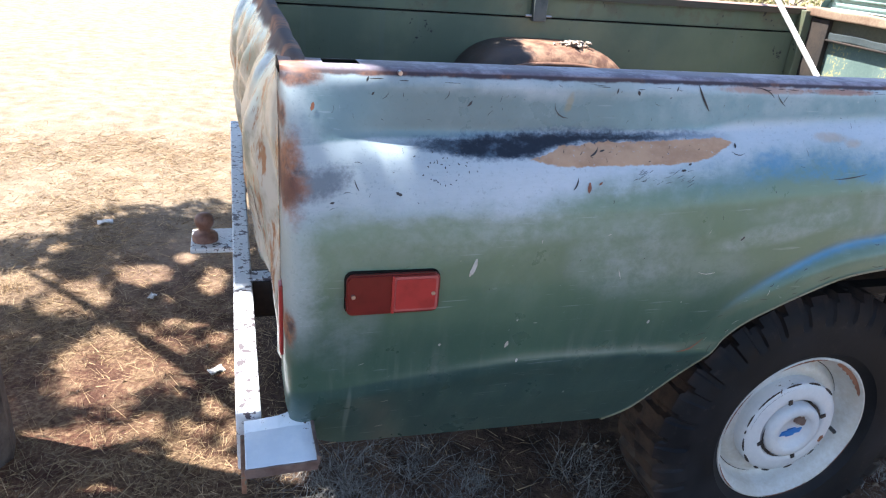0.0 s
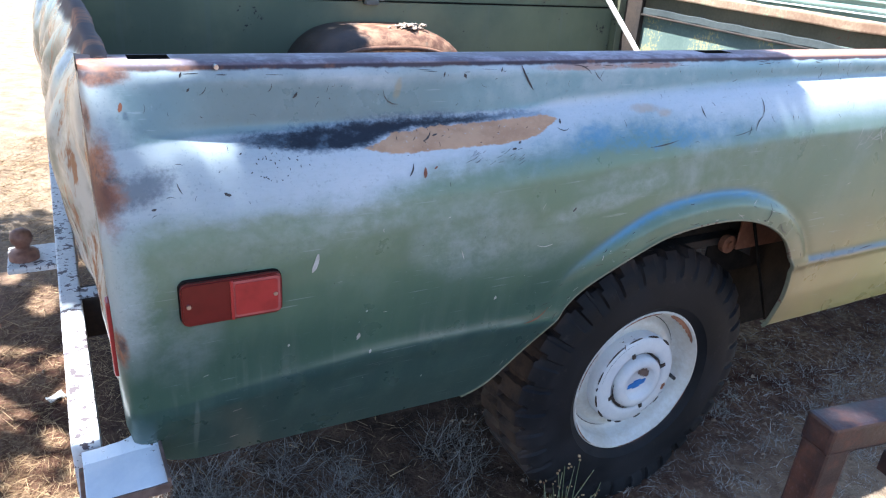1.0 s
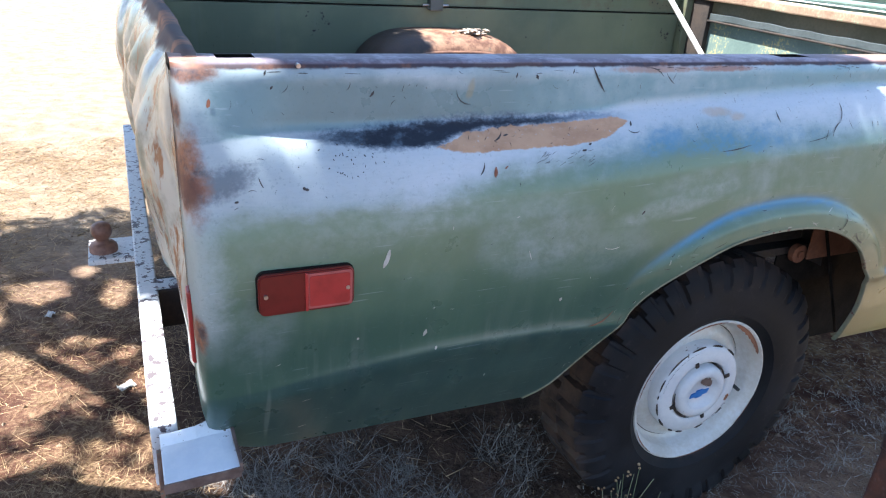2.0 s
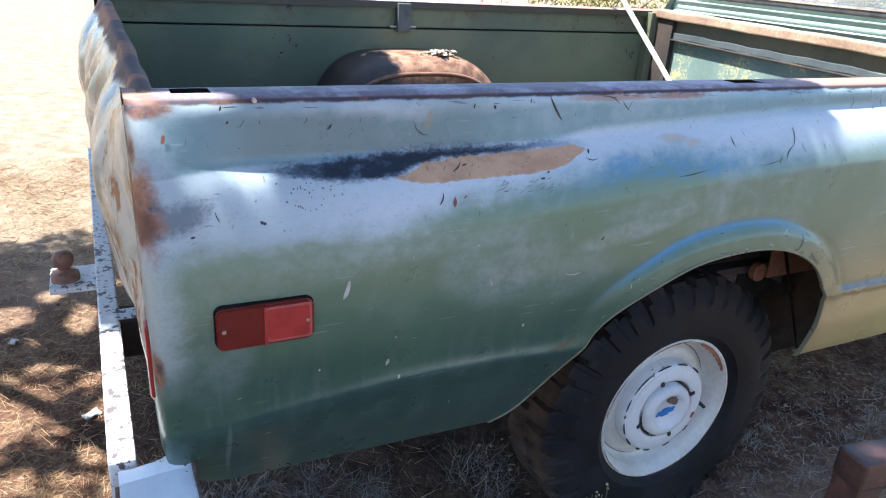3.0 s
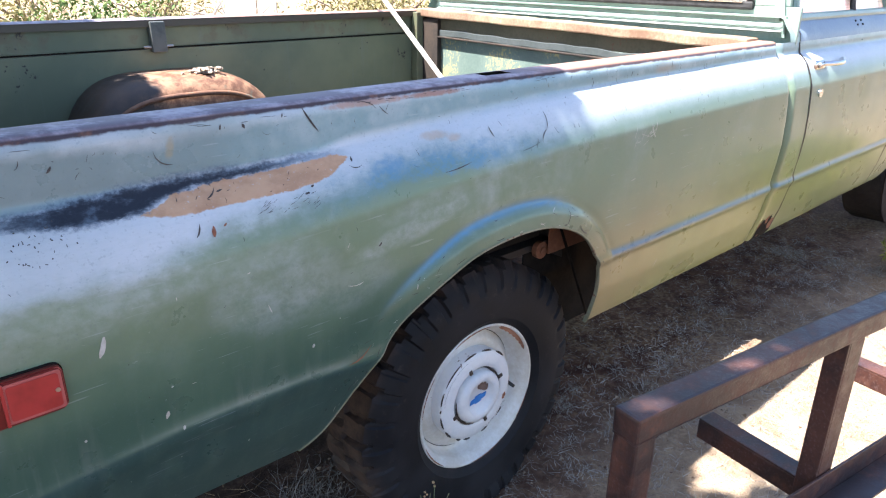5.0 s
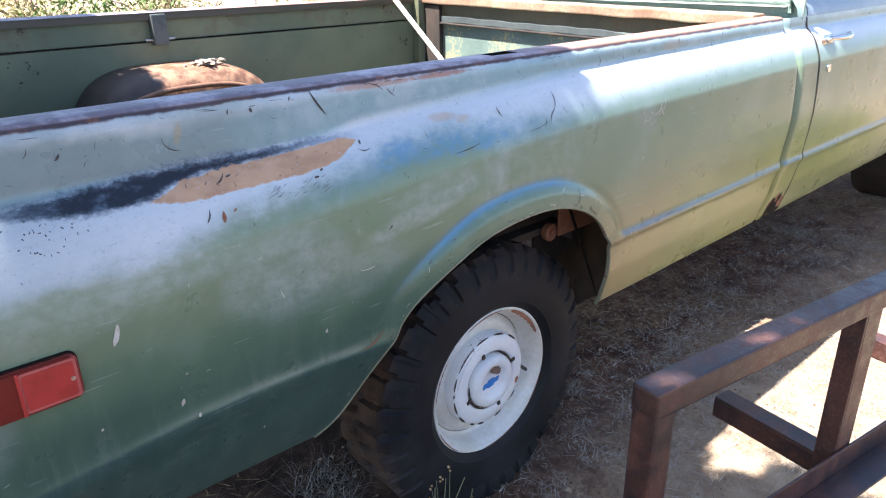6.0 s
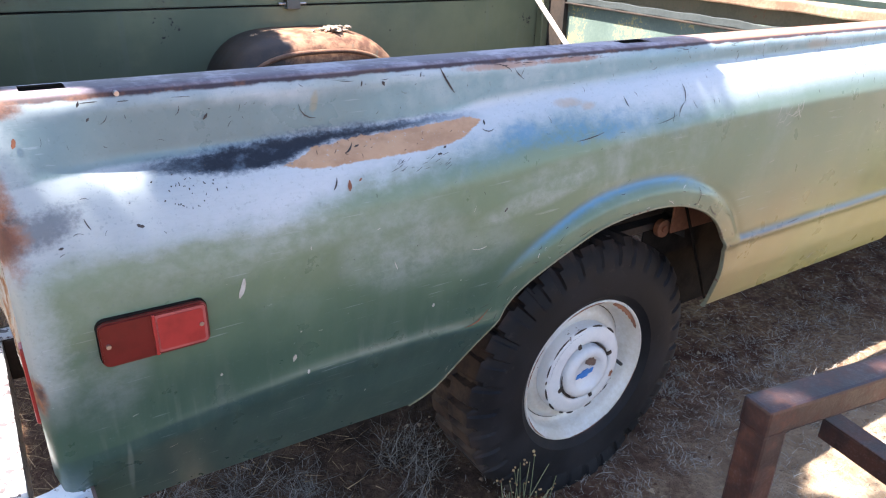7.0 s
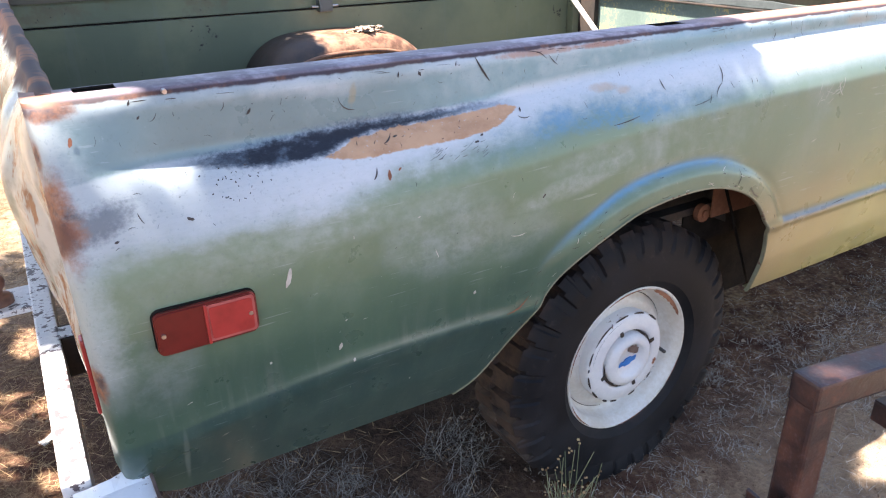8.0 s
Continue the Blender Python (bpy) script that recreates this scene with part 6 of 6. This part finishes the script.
def leaf_cloud(rnd, centres, n, size, flat=1.0, gaps=()):
    """Small leaf sprays round the centres (x, y, z, radius)."""
    V, F = [], []
    holes = np.array(gaps) if gaps else None
    w = np.array([c[3] ** 2 for c in centres])
    pick = rnd.choice(len(centres), n, p=w / w.sum())
    for k in pick:
        cx, cy, cz, r = centres[k]
        d = rnd.normal(0, 1, 3)
        d *= r * rnd.uniform(0.45, 1.0) ** 0.5 / (np.linalg.norm(d) + 1e-6)
        p = np.array((cx, cy, cz)) + d * np.array((1, 1, flat))
        sx, sy = p[0] - SUN.x / SUN.z * (p[2] - 1.07), p[1] - SUN.y / SUN.z * (p[2] - 1.07)
        near = 9.0
        if gaps:
            near = float((((sx - holes[:, 0]) / holes[:, 2]) ** 2 + ((sy - holes[:, 1]) / holes[:, 3]) ** 2).min())
            near -= 0.6 * noise.noise((sx * 9, sy * 9, 4)) + 0.45 * noise.noise((sx * 24, sy * 24, 0))
            if near < 1:
                continue
        u, v = rnd.normal(0, 1, 3), rnd.normal(0, 1, 3)
        u /= np.linalg.norm(u)
        v -= u * (u @ v)
        v /= np.linalg.norm(v)
        s = size * rnd.uniform(0.6, 1.4) * (0.55 if near < 1.8 else 1.0)      # finer sprays round the openings
        b = len(V)
        V += [tuple(p - u * s), tuple(p + v * s * 0.35), tuple(p + u * s), tuple(p - v * s * 0.35)]
        F.append((b, b + 1, b + 2, b + 3))
    return V, F


def tree(name, base, limbs, centres, n, size, leaf_mat, label, category, seed, gaps=(), flat=1.0, group=""):
    rnd = np.random.RandomState(seed)
    t = tagged(new(name), label, category, group)
    bm = bmesh.new()
    for a, b, r in limbs:
        a, b = Vector(a), Vector(b)
        prev, pr = a, r
        for k in range(1, 5):
            q = a.lerp(b, k / 4) + Vector(rnd.normal(0, 0.04, 3)) * (k < 4)
            rod(bm, prev, q, pr, 9, max(0.012, r * (1 - 0.18 * k)))
            prev, pr = q, max(0.012, r * (1 - 0.18 * k))
    part("trunk", bm, t, "", M_BARK)
    V, F = leaf_cloud(rnd, centres, n, size, flat, gaps)
    me = bpy.data.meshes.new("crown")
    me.from_pydata(V, [], F)
    me.materials.append(leaf_mat)
    part("crown", me, t)
    return t


# openings in the crown, as they fall at the height of the shoulder: x, y, half width, half depth
GAPS = ((-2.19, 1.48, 0.19, 0.20), (-2.32, 1.07, 0.13, 0.08), (-2.12, 0.91, 0.08, 0.07), (-1.96, 0.91, 0.06, 0.10), (-2.17, 2.14, 0.10, 0.09), (-1.91, 2.06, 0.06, 0.12), (-1.95, 1.35, 0.04, 0.06), (-1.84, 1.39, 0.05, 0.06), (-2.64, 2.09, 0.12, 0.14), (-2.42, 1.97, 0.11, 0.13), (-1.88, 1.59, 0.04, 0.04), (-2.27, 1.28, 0.07, 0.03), (-1.84, 1.03, 0.03, 0.06), (-1.66, 0.78, 0.05, 0.07), (-1.51, 0.75, 0.055, 0.07))


def build_trees():
    rnd = random.Random(12)
    few = random.Random(31)
    chinks = tuple((few.uniform(-2.8, -1.6), few.uniform(0.7, 2.6), few.uniform(0.02, 0.055), few.uniform(0.02, 0.06)) for k in range(34))
    # the tree over the tailgate, whose crown shades the rear of the bed
    cs = []
    for k in range(900):
        x, y, z = rnd.uniform(-3.9, -0.75), rnd.uniform(-0.9, 3.2), rnd.uniform(2.4, 3.7)
        # where this clump's shade falls at the height of the bed rail
        s = (z - 1.1) / SUN.z
        sx, sy = x - SUN.x * s, y - SUN.y * s
        r = rnd.uniform(0.15, 0.30) if sx > -1.35 else rnd.uniform(0.12, 0.26)
        if sx > 0.24 - r - 0.12 * (sy > 0.9) + 0.12 * (sy < -0.3):
            continue
        if math.hypot(sx + 1.06, (sy - 0.03) * 1.3) < 0.16:      # a gap in the crown
            continue
        if sy + r > 1.45 and sx + r > -0.16:
            continue
        if sx < -1.35 and (rnd.random() < 0.45 or sy > (2.95 if sx > -2.38 else 2.5)):
            continue
        cs.append((x, y, z, r))
        if len(cs) >= 380:
            break
    cs += [(-2.50, 1.38, 3.0, 0.24), (-2.62, 1.60, 2.9, 0.2), (-2.38, 1.52, 3.1, 0.18)]
    base = (-2.015, 0.84, ground_z(-2.015, 0.84) - 0.05)
    limbs = [(base, (-2.2, 0.95, 2.3), 0.12)]
    for k in range(9):
        c = cs[k * 7 % len(cs)]
        a = Vector((-2.15 + 0.02 * k, 0.9, 1.5 + 0.1 * k))
        near = min(math.hypot(q.x - SUN.x / SUN.z * (q.z - 1.1) + 1.06, q.y - SUN.y / SUN.z * (q.z - 1.1) - 0.03) for q in (a.lerp(Vector(c[:3]), t / 20) for t in range(21)))
        if near > 0.3:
            limbs.append((a, c[:3], 0.05))
    tree("juniper_tree", base, limbs, cs, 240000, 0.034, M_JUNIPER, "old juniper tree shading the truck's tail", "tree", 1, (*GAPS, *chinks, (-1.110, 0.051, 0.062, 0.043), (-1.062, 0.049, 0.052, 0.040), (0.115, -0.078, 0.105, 0.075), (-1.487, 0.356, 0.06, 0.21), (-0.472, -0.488, 0.022, 0.018), (-0.460, -0.518, 0.022, 0.018), (-0.495, -0.499, 0.022, 0.018), (-0.282, -0.530, 0.022, 0.018), (-0.249, -0.548, 0.022, 0.018), (-0.168, -0.550, 0.022, 0.018)))
    # yellow-green bush past the rack
    cs = [(2.66 + rnd.gauss(0, 0.12), -0.42 + rnd.gauss(0, 0.12), 0.22 + rnd.uniform(-0.1, 0.28), rnd.uniform(0.08, 0.16)) for k in range(30)]
    b = (2.66, -0.42, ground_z(2.66, -0.42))
    tree("shrub", b, [(b, (c[0], c[1], c[2]), 0.014) for c in cs[:8]], cs, 15000, 0.0140, M_BUSH, "bright yellow-green shrub in full sun", "shrub", 2)
    # shrubs and junipers beyond the truck
    spots = ((0.45, 9.2, 1.1), (1.9, 9.4, 1.15), (6.3, 9.0, 1.3), (7.4, 9.8, 1.5), (9.6, 9.0, 1.4), (5.2, 15.0, 1.4), (3.0, 17.0, 1.5), (12.5, 12.0, 1.8), (16, 10, 2.0))
    for i, (x, y, h) in enumerate(spots):
        gz = ground_z(x, y)
        cs = [(x + rnd.gauss(0, 0.42 * h), y + rnd.gauss(0, 0.3 * h), gz + h * rnd.uniform(0.12, 0.75), rnd.uniform(0.14, 0.30) * h) for k in range(34)]
        tree("juniper_shrub", (x, y, gz), [((x, y, gz), c[:3], 0.03) for c in cs[:9]], cs, 2600, 0.040, M_JUNIPER if i % 3 == 1 else M_DRYLEAF, "low dry shrub on pale ground", "shrub", 20 + i, group="shrubs beyond the truck")
    # heap of dead branches
    heap = bmesh.new()
    for k in range(70):
        a = Vector((4.0 + rnd.gauss(0, 0.6), 9.2 + rnd.gauss(0, 0.4), 0.1 + rnd.uniform(0, 0.6)))
        d = Vector((rnd.gauss(0, 1), rnd.gauss(0, 0.5), rnd.gauss(0.1, 0.35))).normalized() * rnd.uniform(0.3, 0.9)
        rod(heap, a, a + d, rnd.uniform(0.01, 0.03), 6, 0.006)
    tagged(part("brush_pile", heap, None, "heap of bleached dead branches", M_DEADWOOD), category="branches", kind="stuff")


build_trees()
